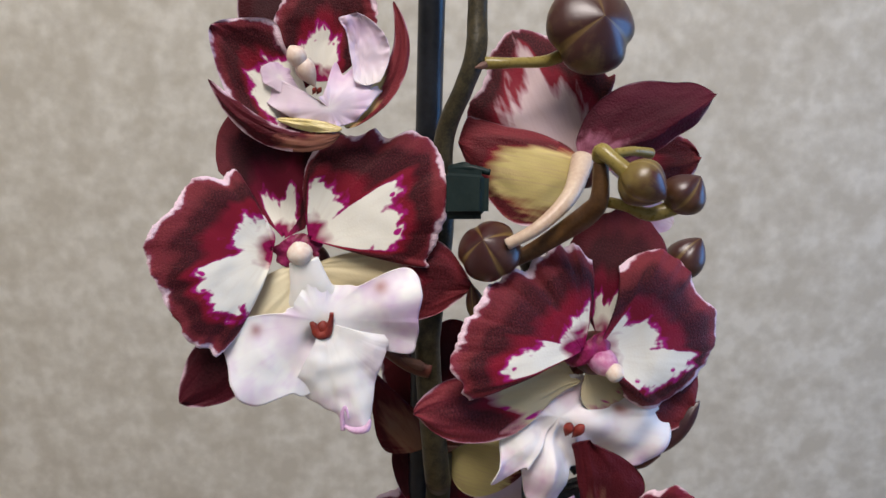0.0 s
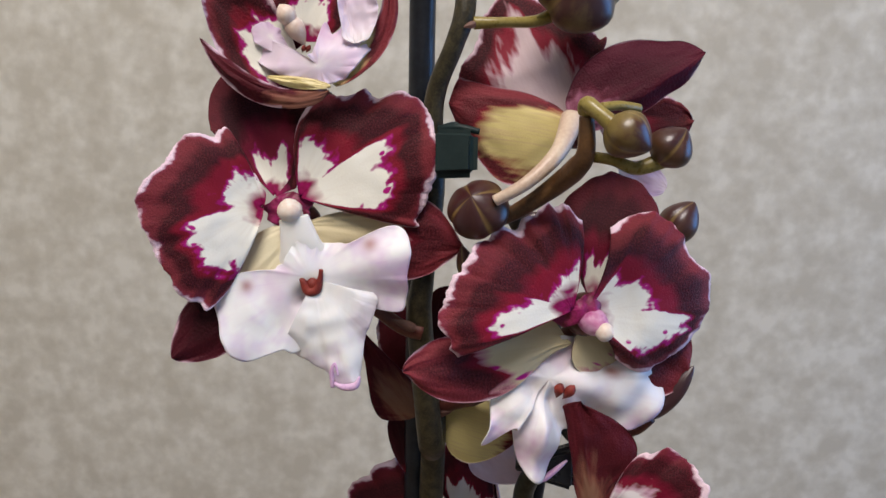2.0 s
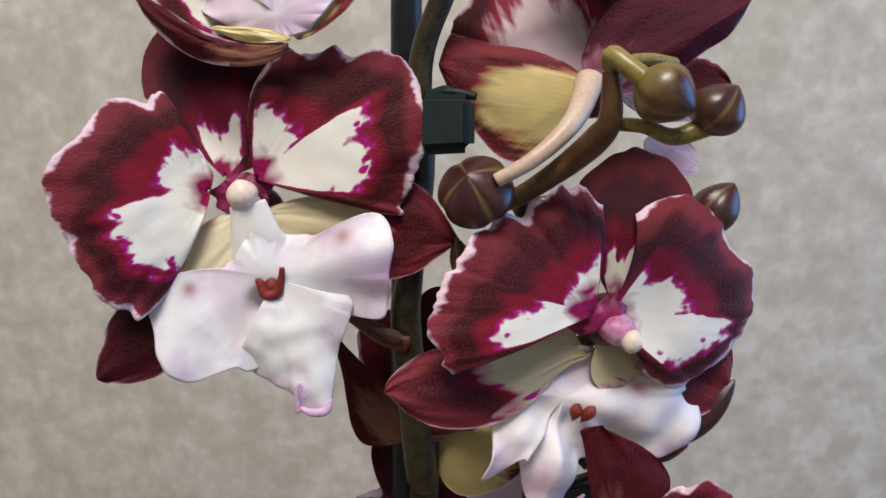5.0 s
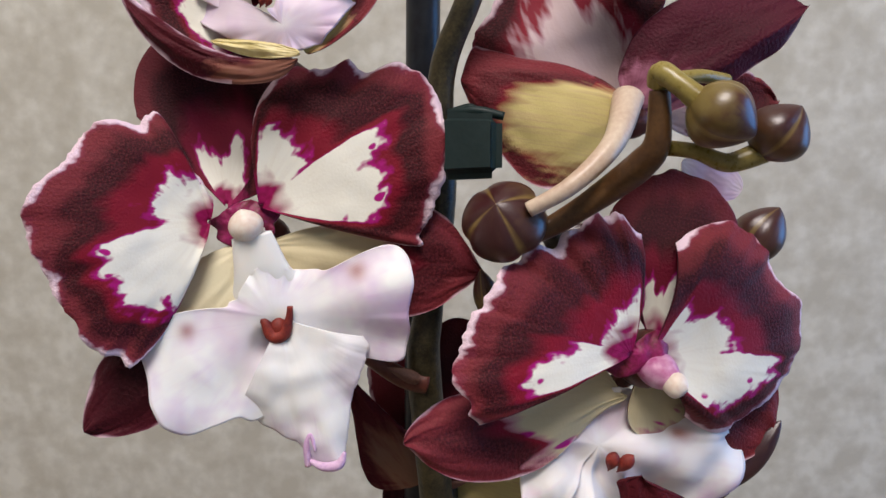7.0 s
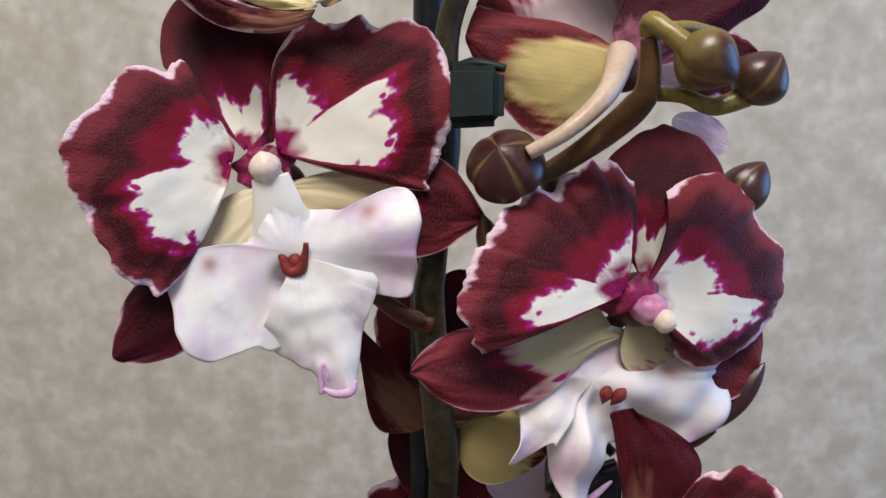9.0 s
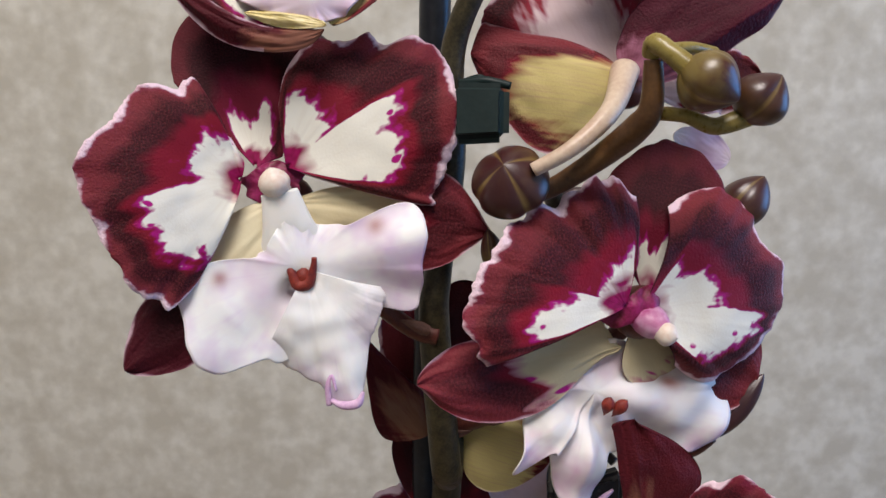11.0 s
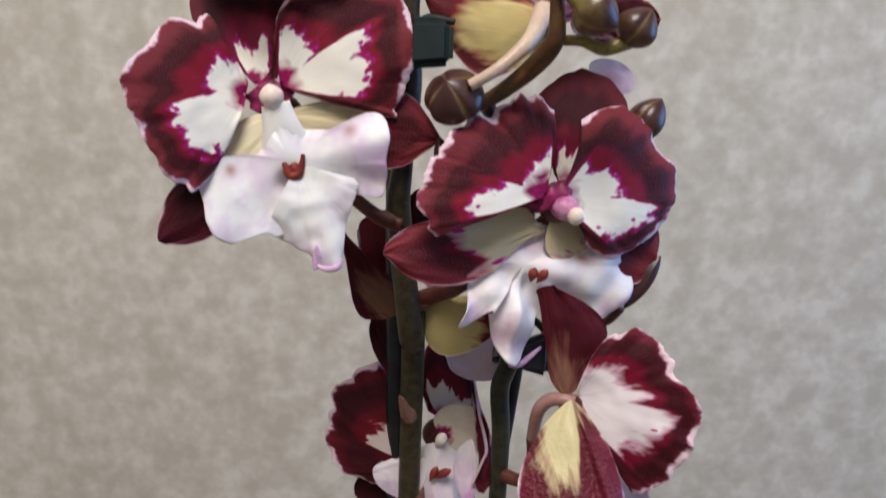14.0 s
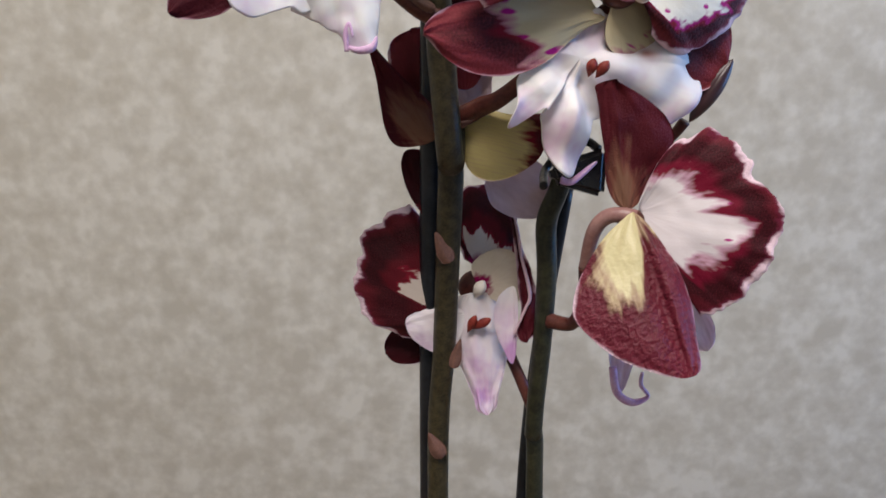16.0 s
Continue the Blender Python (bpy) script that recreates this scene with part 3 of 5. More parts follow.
def bud_shape(bm, base, tip, radius, seams=3, turn=0.4, fat=0.5, crease=0.09, sides=48, rings=30, squash=1.0):
    """A closed flower bud: a pointed egg of sepals that meet in creased seams."""
    uv, rim = layers(bm)
    b, p = spot(base), spot(tip)
    d = p - b
    length, a = d.length, d.normalized()
    x = a.orthogonal().normalized()
    n = heading((0, -1, 0))
    n = (n - a * n.dot(a)).normalized() if abs(n.dot(a)) < 0.97 else x
    x, y = n, a.cross(n)
    rows = []
    for j in range(rings + 1):
        v = (1 - math.cos(math.pi * j / rings)) / 2
        r = radius / 100 * math.sin(math.pi * v ** (math.log(0.5) / math.log(fat))) ** 0.72 if 0 < j < rings else 0.0002
        row = []
        for k in range(sides):
            an = 2 * math.pi * k / sides
            s = abs(((an + turn) / (2 * math.pi) * seams + 0.5) % 1 - 0.5) * 2 / seams
            rr = r * (1 - crease * math.exp(-(s * seams * 4) ** 2) + 0.025 * noise.noise(Vector((math.cos(an), math.sin(an), v * 3 + turn))))
            w = bm.verts.new(b + d * v + x * (rr * math.cos(an)) * squash + y * (rr * math.sin(an)))
            w[rim] = s
            row.append(w)
        rows.append(row)
    for j in range(rings):
        for k in range(sides):
            k2 = (k + 1) % sides
            f = bm.faces.new((rows[j][k], rows[j][k2], rows[j + 1][k2], rows[j + 1][k]))
            f.smooth = True
            for lp, (q, r) in zip(f.loops, ((k, j), (k + 1, j), (k + 1, j + 1), (k, j + 1))):
                lp[uv].uv = (q / sides, (1 - math.cos(math.pi * r / rings)) / 2)
    bm.faces.new(rows[0][::-1])
    bm.faces.new(rows[-1])
    return bm


def knob(bm, base, tip, radius, fat=0.6):
    return bud_shape(bm, base, tip, radius, 1, 0, fat, 0.1, 24, 18)


def fresh():
    bm = bmesh.new()
    layers(bm)
    return bm


def box(bm, lo, hi, bevel=0.0):
    made = bmesh.ops.create_cube(bm, size=1)["verts"]
    for v in made:
        v.co = Vector([l + (c + 0.5) * (h - l) for c, l, h in zip(v.co, lo, hi)])
    if bevel:
        bmesh.ops.bevel(bm, geom=list({e for v in made for e in v.link_edges}), offset=bevel, segments=2, affect="EDGES")
    return bm


# ---- room ----
def slab(name, lo, hi, material, label=""):
    return tagged(part(name, box(bmesh.new(), lo, hi), material, None, label, False), kind="structure")


BACK = 0.785
slab("floor", (-2.0, -1.2, -0.1), (2.0, BACK + 0.12, 0), FLOOR, "plain brown wooden floor of the room")
slab("ceiling", (-2.0, -1.2, 3.8), (2.0, BACK + 0.12, 3.9), PLASTER, "plain pale plastered ceiling of the room")
slab("wall_north", (-1.8, BACK, 0), (1.8, BACK + 0.12, 3.8), WALLPAPER, "wall with mottled grey-beige embossed wallpaper")
slab("wall_west", (-1.92, -1.0, 0), (-1.8, BACK + 0.12, 3.8), WALLPAPER, "wall with mottled grey-beige wallpaper")


def window_wall(name, along, fixed, lo, hi, low, high, sill, head, material, label):
    """A wall with one opening: pieces below, above and on both sides of it."""
    bm = bmesh.new()
    for s0, s1, z0, z1 in ((lo, low, 0, 3.8), (high, hi, 0, 3.8), (low, high, 0, sill), (low, high, head, 3.8)):
        if along == "x":
            box(bm, (s0, fixed[0], z0), (s1, fixed[1], z1))
        else:
            box(bm, (fixed[0], s0, z0), (fixed[1], s1, z1))
    return tagged(part(name, bm, material, None, label, False), kind="structure")


# out of view; the high opening is made up to hold the top lamp
window_wall("wall_south", "x", (-1.12, -1.0), -1.92, 1.92, -0.7, 0.5, 2.5, 3.65, WALLPAPER, "unseen wall with wallpaper and a wide opening added for the top lamp")
window_wall("wall_east", "y", (1.8, 1.92), -1.0, BACK + 0.12, -0.45, 0.65, 0.75, 1.95, WALLPAPER, "wall with a narrow window opening and wallpaper")

STAND = 0.82
stand = tagged(new("plant_table"), "plain brown wooden table under the orchid", "table")
part("tabletop", box(bmesh.new(), (-0.16, 0.08, STAND - 0.02), (0.2, 0.31, STAND), 0.004), TABLE, stand, smooth=False)
for lx, ly in ((-0.13, 0.11), (0.17, 0.11), (-0.13, 0.28), (0.17, 0.28)):
    part("leg", box(bmesh.new(), (lx - 0.02, ly - 0.02, 0), (lx + 0.02, ly + 0.02, STAND - 0.02), 0.003), TABLE, stand, smooth=False)


def down_to_table(p, lean=(0, 0)):
    """The point on the tabletop below p, in plant centimetres."""
    w = spot(p)
    q = PLANT.inverted() @ Vector((w.x + lean[0], w.y + lean[1], STAND))
    return (q.x * 100, q.y * 100, q.z * 100)


# ---- orchid ----
orchid = tagged(new("orchid_plant"), "moth orchid with maroon and white blotched flowers and buds", "orchid")

low1 = (-0.72, 24.14, -18.20)
part("stem", tube(fresh(), [(0.87, 16.83, 7.34), (0.86, 17.00, 5.88), (0.81, 17.00, 4.86), (0.53, 17.17, 4.07), (0.02, 17.68, 2.77), (0.00, 18.19, 0.50),
     (-0.32, 18.53, -1.83), (-0.42, 18.87, -3.11), (-0.15, 20.06, -6.80), (-0.14, 20.57, -5.92), (-0.16, 21.25, -7.50), (-0.40, 22.78, -12.34), low1, down_to_table(low1)],
     [0.24, 0.25, 0.27, 0.25, 0.26, 0.29, 0.31, 0.36, 0.38, 0.40, 0.38, 0.37, 0.36, 0.36]), STEM, orchid, "olive-brown flower stem")
low2 = (2.53, 23.46, -17.92)
part("stem", tube(fresh(), [(1.70, 17.00, -0.08), (2.25, 18.02, -0.43), (3.31, 19.38, -2.87), (3.06, 20.40, -6.93), (2.65, 21.08, -8.52), (2.69, 21.42, -10.05), (2.62, 21.93, -12.20), (2.44, 22.78, -15.33), low2, down_to_table(low2)],
     [0.2, 0.22, 0.25, 0.28, 0.31, 0.30, 0.29, 0.28, 0.29, 0.30], seed=4), STEM_DARK, orchid, "dark green flower stem")
part("side_branch", tube(fresh(), [(1.70, 17.00, -0.30), (2.11, 16.95, -0.10), (2.61, 16.80, 0.20), (3.08, 16.50, 0.54), (3.43, 16.00, 0.84), (3.60, 15.70, 1.17), (3.58, 15.47, 1.96)],
     [0.18, 0.20, 0.22, 0.25, 0.26, 0.22, 0.17]), BRANCH, orchid, "brown side branch with buds")


def petal_part(name, front, rear, flower, label="", **kw):
    kw.setdefault("seed", len(bpy.data.objects) * 0.37)
    return part(name, blade(fresh(), **kw) if "span" in kw else petal(fresh(), **kw), [front, rear], flower, label)


EVEN = (0.10, 0.18, 0.25, 0.29, 0.28, 0.22, 0.13)


def flower_core(base, tip, radius, label):
    return part("flower", knob(fresh(), base, tip, radius), BROWN, orchid, label)


# large open flower
f = flower_core((-3.52, 18.02, -0.43), (-3.41, 17.10, -0.38), 0.6, "open flower with cream centre and ruffled maroon margins")
petal_part("petal", PETAL, SEPAL_PURPLE, f, base=(-3.32, 16.85, 0.25), tip=(-0.44, 17.10, 1.92), span=(-49, 67), radii=(0.11, 0.86, 0.89, 0.92, 0.95, 0.98, 1.01, 1.05, 1.07, 1.10, 1.12, 1.13, 1.16, 1.18, 1.18, 1.16, 1.12, 0.97, 0.95, 0.96, 0.86, 0.83, 0.82, 0.82, 0.77, 0.70, 0.63, 0.52, 0.38), marks=(0.00, 0.00, 0.34, 0.55, 0.58, 0.61, 0.65, 0.69, 0.66, 0.69, 0.68, 0.64, 0.64, 0.74, 0.76, 0.78, 0.33, 0.32, 0.33, 0.35, 0.37, 0.38, 0.38, 0.39, 0.40, 0.40, 0.40, 0.39, 0.39, 0.35, 0.30, 0.00, 0.00), face=(0.12, -1, 0), bend=0.04, roll=0.06, ruffle=0.07, frill=0.018)
petal_part("petal", PETAL, SEPAL_PURPLE, f, base=(-4.15, 16.65, -0.01), tip=(-6.57, 15.10, -0.03), span=(-98, 75), radii=(0.16, 0.19, 0.24, 0.29, 0.36, 0.71, 0.73, 0.71, 0.81, 0.85, 0.86, 0.86, 0.87, 0.91, 0.97, 1.00, 1.00, 0.98, 0.97, 0.95, 0.95, 0.95, 0.96, 1.00, 1.00, 0.96, 0.98, 0.70, 0.20), marks=(0.14, 0.17, 0.21, 0.27, 0.28, 0.29, 0.30, 0.32, 0.32, 0.34, 0.34, 0.34, 0.34, 0.35, 0.35, 0.35, 0.34, 0.32, 0.31, 0.30, 0.44, 0.68, 0.62, 0.69, 0.64, 0.64, 0.67, 0.64, 0.61, 0.58, 0.56, 0.53, 0.00), face=(0.4, -1, 0), bend=0.04, roll=0.05, ruffle=0.06, frill=0.02)
petal_part("sepal", SEPAL_TOP, SEPAL_PURPLE, f, base=(-3.95, 16.95, 0.26), tip=(-4.49, 17.30, 3.08), span=(-71, 35), radii=(0.21, 0.22, 0.24, 0.25, 0.27, 0.29, 0.32, 0.36, 0.40, 0.47, 0.55, 0.98, 1.13, 1.22, 1.26, 1.30, 1.32, 1.32, 1.33, 1.30, 1.28, 1.24, 1.19, 1.15, 1.10, 1.04, 0.96, 0.88, 0.79), marks=(0.00, 0.00, 0.00, 0.00, 0.00, 0.00, 0.00, 0.00, 0.15, 0.17, 0.19, 0.22, 0.26, 0.31, 0.35, 0.41, 0.43, 0.46, 0.37, 0.33, 0.30, 0.29, 0.33, 0.36, 0.38, 0.41, 0.37, 0.33, 0.30, 0.22, 0.00, 0.00, 0.00), face=(0.4, -1, 0), bend=0.02, ruffle=0.02, frill=0.0)
# lower left sepal, in the copy of the paint with shade painted in
petal_part("sepal", SEPAL_SIDE_SHADED, SEPAL_DARK, f, base=(-3.29, 16.95, -0.35), tip=(-6.36, 16.50, -3.73), left=(0.02, 0.06, 0.12, 0.15, 0.17, 0.19, 0.19, 0.13, 0.06), right=(0.02, 0.08, 0.13, 0.16, 0.15, 0.15, 0.14, 0.09, 0.04), reach=0.5, bend=0.03, cup=-0.1)
petal_part("sepal", SEPAL_SIDE, SEPAL_DARK, f, base=(-3.46, 17.00, -0.50), tip=(0.84, 18.00, -1.03), left=(0.02, 0.06, 0.11, 0.15, 0.20, 0.27, 0.23, 0.12, 0.03), right=(0.02, 0.09, 0.18, 0.21, 0.24, 0.23, 0.18, 0.09, 0.02), reach=(0.4, 0.45, 0.5, 0.52, 0.54, 0.5, 0.45, 0.4, 0.3), bend=0.02, cup=-0.1)
part("throat", fan(fresh(), (-3.64, 16.78, -0.05), 0.46, (1.17, 1.33, 1.46, 1.34, 1.25, 1.18, 1.11, 1.06, 1.04, 1.02, 0.95, 0.91, 0.89, 0.89, 0.87, 0.85, 0.85, 0.86, 0.89, 0.94, 1.01, 1.23, 1.46, 1.24, 1.10, 1.14, 1.23, 1.14, 1.08, 1.04, 1.02, 1.03, 1.03, 0.98, 0.95, 0.94, 0.94, 0.97, 1.02, 1.04, 1.08, 1.15, 1.20, 1.28, 1.25), bend=0.25, lift=0.1, wavy=0.12, seed=9, nr=14, na=100), THROAT, f, "magenta star-shaped throat")
lip = fan(fresh(), (-2.99, 16.75, -1.73), 2.60, (0.91, 0.94, 0.98, 1.00, 0.91, 0.51, 0.43, 0.38, 0.35, 0.34, 0.34, 0.36, 0.37, 0.37, 0.36, 0.34, 0.32, 0.31, 0.30, 0.29, 0.33, 0.37, 0.68, 0.89, 0.93, 0.93, 0.96, 1.01, 1.04, 1.00, 0.85, 0.75, 0.76, 0.70, 0.65, 0.62, 0.60, 0.59, 0.56, 0.55, 0.54, 0.55, 0.90, 0.94, 0.93),
          face=(0.156, -1, -0.121), bend=-0.02, folds=((212, -0.08, 24), (8, -0.12, 20), (60, 0.05, 25), (140, 0.05, 25)), lift=0.05, seed=2, wavy=0.05, dents=((-0.08, 0.2, -0.04, 0.2), (-0.03, -0.22, 0.16, 0.12)), spots=((0.56, 0.31, 0.065), (-0.60, -0.07, 0.06)))
blade(lip, base=(-2.88, 16.72, -1.78), tip=(-2.34, 17.00, -4.56), span=(-38, 64), radii=(0.70, 0.70, 0.70, 0.71, 0.72, 0.73, 0.75, 0.78, 0.80, 0.84, 0.96, 1.00, 1.01, 1.01, 0.93, 0.85, 0.78, 0.72, 0.68, 0.65, 0.64, 0.62, 0.61, 0.60, 0.59, 0.58, 0.58, 0.56, 0.52), bend=0.07, roll=0.05, ruffle=0.06, waves=0.04, frill=0.008, wavy=0.06, seed=3)
tube(lip, [(-3.15, 17.16, -1.90), (-3.19, 16.93, -1.31), (-3.26, 16.72, -0.88), (-3.38, 16.54, -0.27)], [0.85, 0.68, 0.50, 0.36], 10, 28, 0.02, 0, 0.42)
part("lip", lip, [LIP, LIP], f, "white three-lobed lip with lilac flush")
part("tendril", tube(fresh(), [(-2.49, 16.98, -4.50), (-2.50, 16.90, -4.12), (-2.41, 16.86, -3.90), (-2.33, 16.83, -4.20)], [0.06, 0.06, 0.05, 0.02], 6, 10), LILAC, f, "lilac curled lip tip")
part("lip_tip", tube(fresh(), [(-2.46, 16.98, -4.40), (-2.20, 16.90, -4.49), (-1.90, 16.86, -4.44), (-1.79, 16.83, -4.21)], [0.04, 0.08, 0.09, 0.03], 6, 12), LILAC, f, "lilac rolled tip")
part("column", tube(fresh(), [(-3.30, 17.05, -0.82), (-3.37, 16.87, -0.53), (-3.43, 16.71, -0.22)], [0.26, 0.24, 0.25], 6, 16), COLUMN, f, "cream column")
part("anther_cap", bud_shape(fresh(), (-3.40, 16.65, -0.44), (-3.50, 16.31, 0.17), 0.31, 2, 0.3, 0.55, 0.06, 28, 20), CAP, f, "cream anther cap with pinkish flush")
part("callus", knob(tube(fresh(), [(-3.29, 16.62, -1.70), (-3.15, 16.60, -1.84), (-3.04, 16.65, -2.07), (-2.84, 16.65, -2.04), (-2.73, 16.60, -1.77), (-2.70, 16.55, -1.55)], [0.03, 0.08, 0.12, 0.12, 0.07, 0.05], 6, 14, 0.2), (-2.96, 16.75, -2.20), (-2.93, 16.65, -1.72), 0.16), CALLUS, f, "red callus")

# second open flower
f = flower_core((4.20, 18.70, -2.85), (3.92, 17.68, -2.69), 0.6, "open flower turned slightly aside, cream centre, maroon margins")
petal_part("petal", PETAL, SEPAL_PURPLE, f, base=(3.59, 17.50, -2.60), tip=(0.28, 16.20, -2.68), span=(-100, 18), radii=(0.66, 0.68, 0.75, 0.77, 0.75, 0.79, 0.77, 0.76, 0.75, 0.75, 0.72, 0.73, 0.82, 0.83, 0.82, 0.84, 0.88, 0.88, 0.88, 0.90, 0.93, 0.95, 0.97, 0.99, 1.00, 1.00, 0.97, 0.97, 0.94), marks=(0.00, 0.30, 0.30, 0.28, 0.26, 0.24, 0.23, 0.23, 0.22, 0.21, 0.21, 0.20, 0.19, 0.18, 0.18, 0.17, 0.17, 0.17, 0.17, 0.17, 0.18, 0.18, 0.18, 0.38, 0.39, 0.40, 0.47, 0.58, 0.60, 0.61, 0.61, 0.60, 0.00), face=(0.36, -1, 0), bend=0.05, roll=0.05, ruffle=0.08, frill=0.03)
petal_part("petal", PETAL, SEPAL_PURPLE, f, base=(3.94, 17.60, -2.70), tip=(7.48, 18.85, -2.11), span=(-59, 58), radii=(0.42, 0.57, 0.66, 0.70, 0.73, 0.78, 0.81, 0.86, 0.90, 0.94, 0.98, 1.02, 1.07, 1.09, 1.10, 1.10, 1.06, 1.01, 0.99, 1.02, 1.07, 1.00, 0.96, 0.94, 0.92, 0.87, 0.80, 0.71, 0.64), marks=(0.00, 0.00, 0.00, 0.36, 0.41, 0.47, 0.51, 0.56, 0.62, 0.68, 0.69, 0.81, 0.77, 0.83, 0.46, 0.49, 0.49, 0.48, 0.47, 0.45, 0.44, 0.43, 0.41, 0.33, 0.29, 0.29, 0.29, 0.29, 0.29, 0.00, 0.00, 0.00, 0.00), face=(0.36, -1, 0), bend=0.04, roll=0.07, ruffle=0.07, frill=0.02)
petal_part("sepal", SEPAL_TOP, SEPAL_PURPLE, f, base=(4.13, 18.10, -2.48), tip=(4.94, 18.90, 1.15), span=(-56, 33), radii=(0.08, 0.09, 0.10, 0.11, 0.12, 0.15, 0.55, 0.74, 0.78, 0.83, 0.88, 0.91, 0.93, 0.96, 0.98, 0.98, 0.98, 0.99, 0.99, 0.95, 0.93, 0.90, 0.86, 0.83, 0.80, 0.76, 0.67, 0.20, 0.16), marks=(0.00, 0.00, 0.00, 0.00, 0.00, 0.00, 0.00, 0.00, 0.00, 0.00, 0.00, 0.00, 0.26, 0.29, 0.32, 0.37, 0.40, 0.37, 0.25, 0.25, 0.24, 0.24, 0.31, 0.35, 0.32, 0.29, 0.27, 0.22, 0.18, 0.16, 0.00, 0.00, 0.00), bend=0.03, ruffle=0.02, frill=0.0)
petal_part("sepal", SEPAL_SIDE, SEPAL_DARK, f, base=(3.67, 18.20, -3.50), tip=(-0.74, 17.00, -4.11), left=(0.02, 0.04, 0.10, 0.19, 0.24, 0.24, 0.20, 0.12, 0.03), right=(0.02, 0.14, 0.15, 0.16, 0.15, 0.15, 0.14, 0.10, 0.05), reach=(0.42, 0.48, 0.54, 0.56, 0.5, 0.44, 0.4, 0.35, 0.3), bend=0.02, cup=-0.1)
petal_part("sepal", SEPAL_SIDE, SEPAL_DARK, f, base=(3.95, 18.10, -2.95), reach=0.42, tip=(7.05, 19.4, -4.62), left=(0.15, 0.3, 0.4, 0.45, 0.4, 0.3, 0.18), right=(0.22, 0.32, 0.3, 0.3, 0.3, 0.25, 0.15))
part("throat", fan(fresh(), (3.84, 17.52, -2.60), 0.5, (0.98, 1.02, 1.07, 1.12, 1.10, 1.10, 1.12, 1.10, 0.95, 0.85, 0.78, 0.69, 0.62, 0.58, 0.56, 0.54, 0.54, 0.55, 0.54, 0.55, 0.57, 0.60, 0.66, 0.73, 1.11, 1.60, 1.48, 1.40, 1.35, 1.11, 0.94, 0.82, 0.73, 0.67, 0.63, 0.61, 0.60, 0.60, 0.60, 0.62, 0.65, 0.70, 0.77, 0.87, 0.97), bend=0.25, lift=0.1, wavy=0.12, seed=9, nr=14, na=100), THROAT, f, "magenta star-shaped throat")
lip = fan(fresh(), (3.07, 18.11, -4.47), 2.10, (1.53, 1.3, 0.9, 0.72, 0.66, 0.64, 0.64, 0.62, 0.59, 0.58, 0.53, 0.47, 0.43, 0.4, 0.38, 0.36, 0.35, 0.34, 0.34, 0.35, 0.39, 0.48, 0.64, 0.67, 0.71, 0.79, 0.86, 0.99, 1.18, 0.76, 0.84, 1.0, 1.2, 1.36, 1.36, 1.06, 0.76, 0.75, 0.64, 0.56, 0.92, 1.43, 1.56, 1.68, 1.68),
          bend=0.05, droop=0.22, face=(0.28, -1, 0), folds=((20, 0.10, 12), (352, -0.14, 22), (110, -0.08, 16), (150, 0.14, 14), (216, -0.08, 14), (186, 0.07, 12), (262, -0.10, 13), (288, 0.14, 12), (322, 0.12, 14)), steps=((236, 0.22, 26),), dents=((-0.2, -0.14, 0.12, 0.14), (0.05, -0.3, 0.16, 0.16)), seed=6, wavy=0.12, spots=((0.89, 0.07, 0.08), (0.80, 0.08, 0.06)))
part("lip", lip, [LIP_FLUSH, LIP_FLUSH], f, "lilac-flushed white lip with hanging lobes")
part("tendril", tube(fresh(), [(2.75, 19.20, -7.42), (3.02, 19.20, -7.47), (3.32, 19.20, -7.26), (3.55, 19.20, -7.07), (3.70, 19.20, -6.95)], [0.10, 0.09, 0.08, 0.06, 0.03]), LILAC, f, "lilac curled tendril")
part("column", bud_shape(fresh(), (3.73, 18.18, -2.57), (4.45, 17.33, -3.17), 0.36, 2, 0.5, 0.55, 0.1, 28, 20), COLUMN_PINK, f, "magenta column")
part("anther_cap", knob(fresh(), (4.10, 17.58, -3.08), (4.57, 17.24, -3.21), 0.25), CAP, f, "white anther cap")
part("callus", knob(knob(fresh(), (3.24, 18.06, -4.96), (3.35, 17.86, -4.55), 0.14), (3.41, 18.06, -4.99), (3.70, 17.89, -4.61), 0.14), CALLUS, f, "red callus")

# flower seen from behind
f = flower_core((3.71, 18.19, 2.28), (3.68, 17.34, 1.81), 0.45, "flower seen from behind with yellow-backed sepal")
petal_part("sepal", SEPAL_YELLOW, SEPAL_SIDE, f, base=(3.73, 17.34, 2.12), tip=(0.40, 17.85, 2.80), left=(0.18, 0.29, 0.43, 0.52, 0.51, 0.41, 0.28, 0.15, 0.05), right=(0.04, 0.07, 0.13, 0.17, 0.19, 0.19, 0.20, 0.21, 0.20), cup=-0.3, bend=0.06, reach=(0.02, 0.02, 0.05, 0.2, 0.6, 0.72, 0.66, 0.56, 0.46))
petal_part("petal", PETAL_BACK, PETAL, f, base=(3.57, 18.19, 2.34), tip=(2.42, 18.87, 6.06), span=(-62, 72), radii=(0.06, 0.08, 0.11, 0.21, 0.65, 0.66, 0.68, 0.70, 0.73, 0.77, 0.82, 0.89, 0.95, 1.01, 1.03, 1.02, 1.01, 0.98, 0.91, 0.86, 0.84, 0.83, 0.83, 0.82, 0.76, 0.51, 0.36, 0.26, 0.21), marks=(0.00, 0.00, 0.00, 0.00, 0.00, 0.00, 0.26, 0.30, 0.35, 0.36, 0.37, 0.38, 0.44, 0.49, 0.45, 0.52, 0.92, 0.78, 0.68, 0.64, 0.66, 0.62, 0.57, 0.57, 0.57, 0.53, 0.44, 0.33, 0.26, 0.22, 0.00, 0.00, 0.00), bend=0.03, ruffle=0.06, frill=0.02)
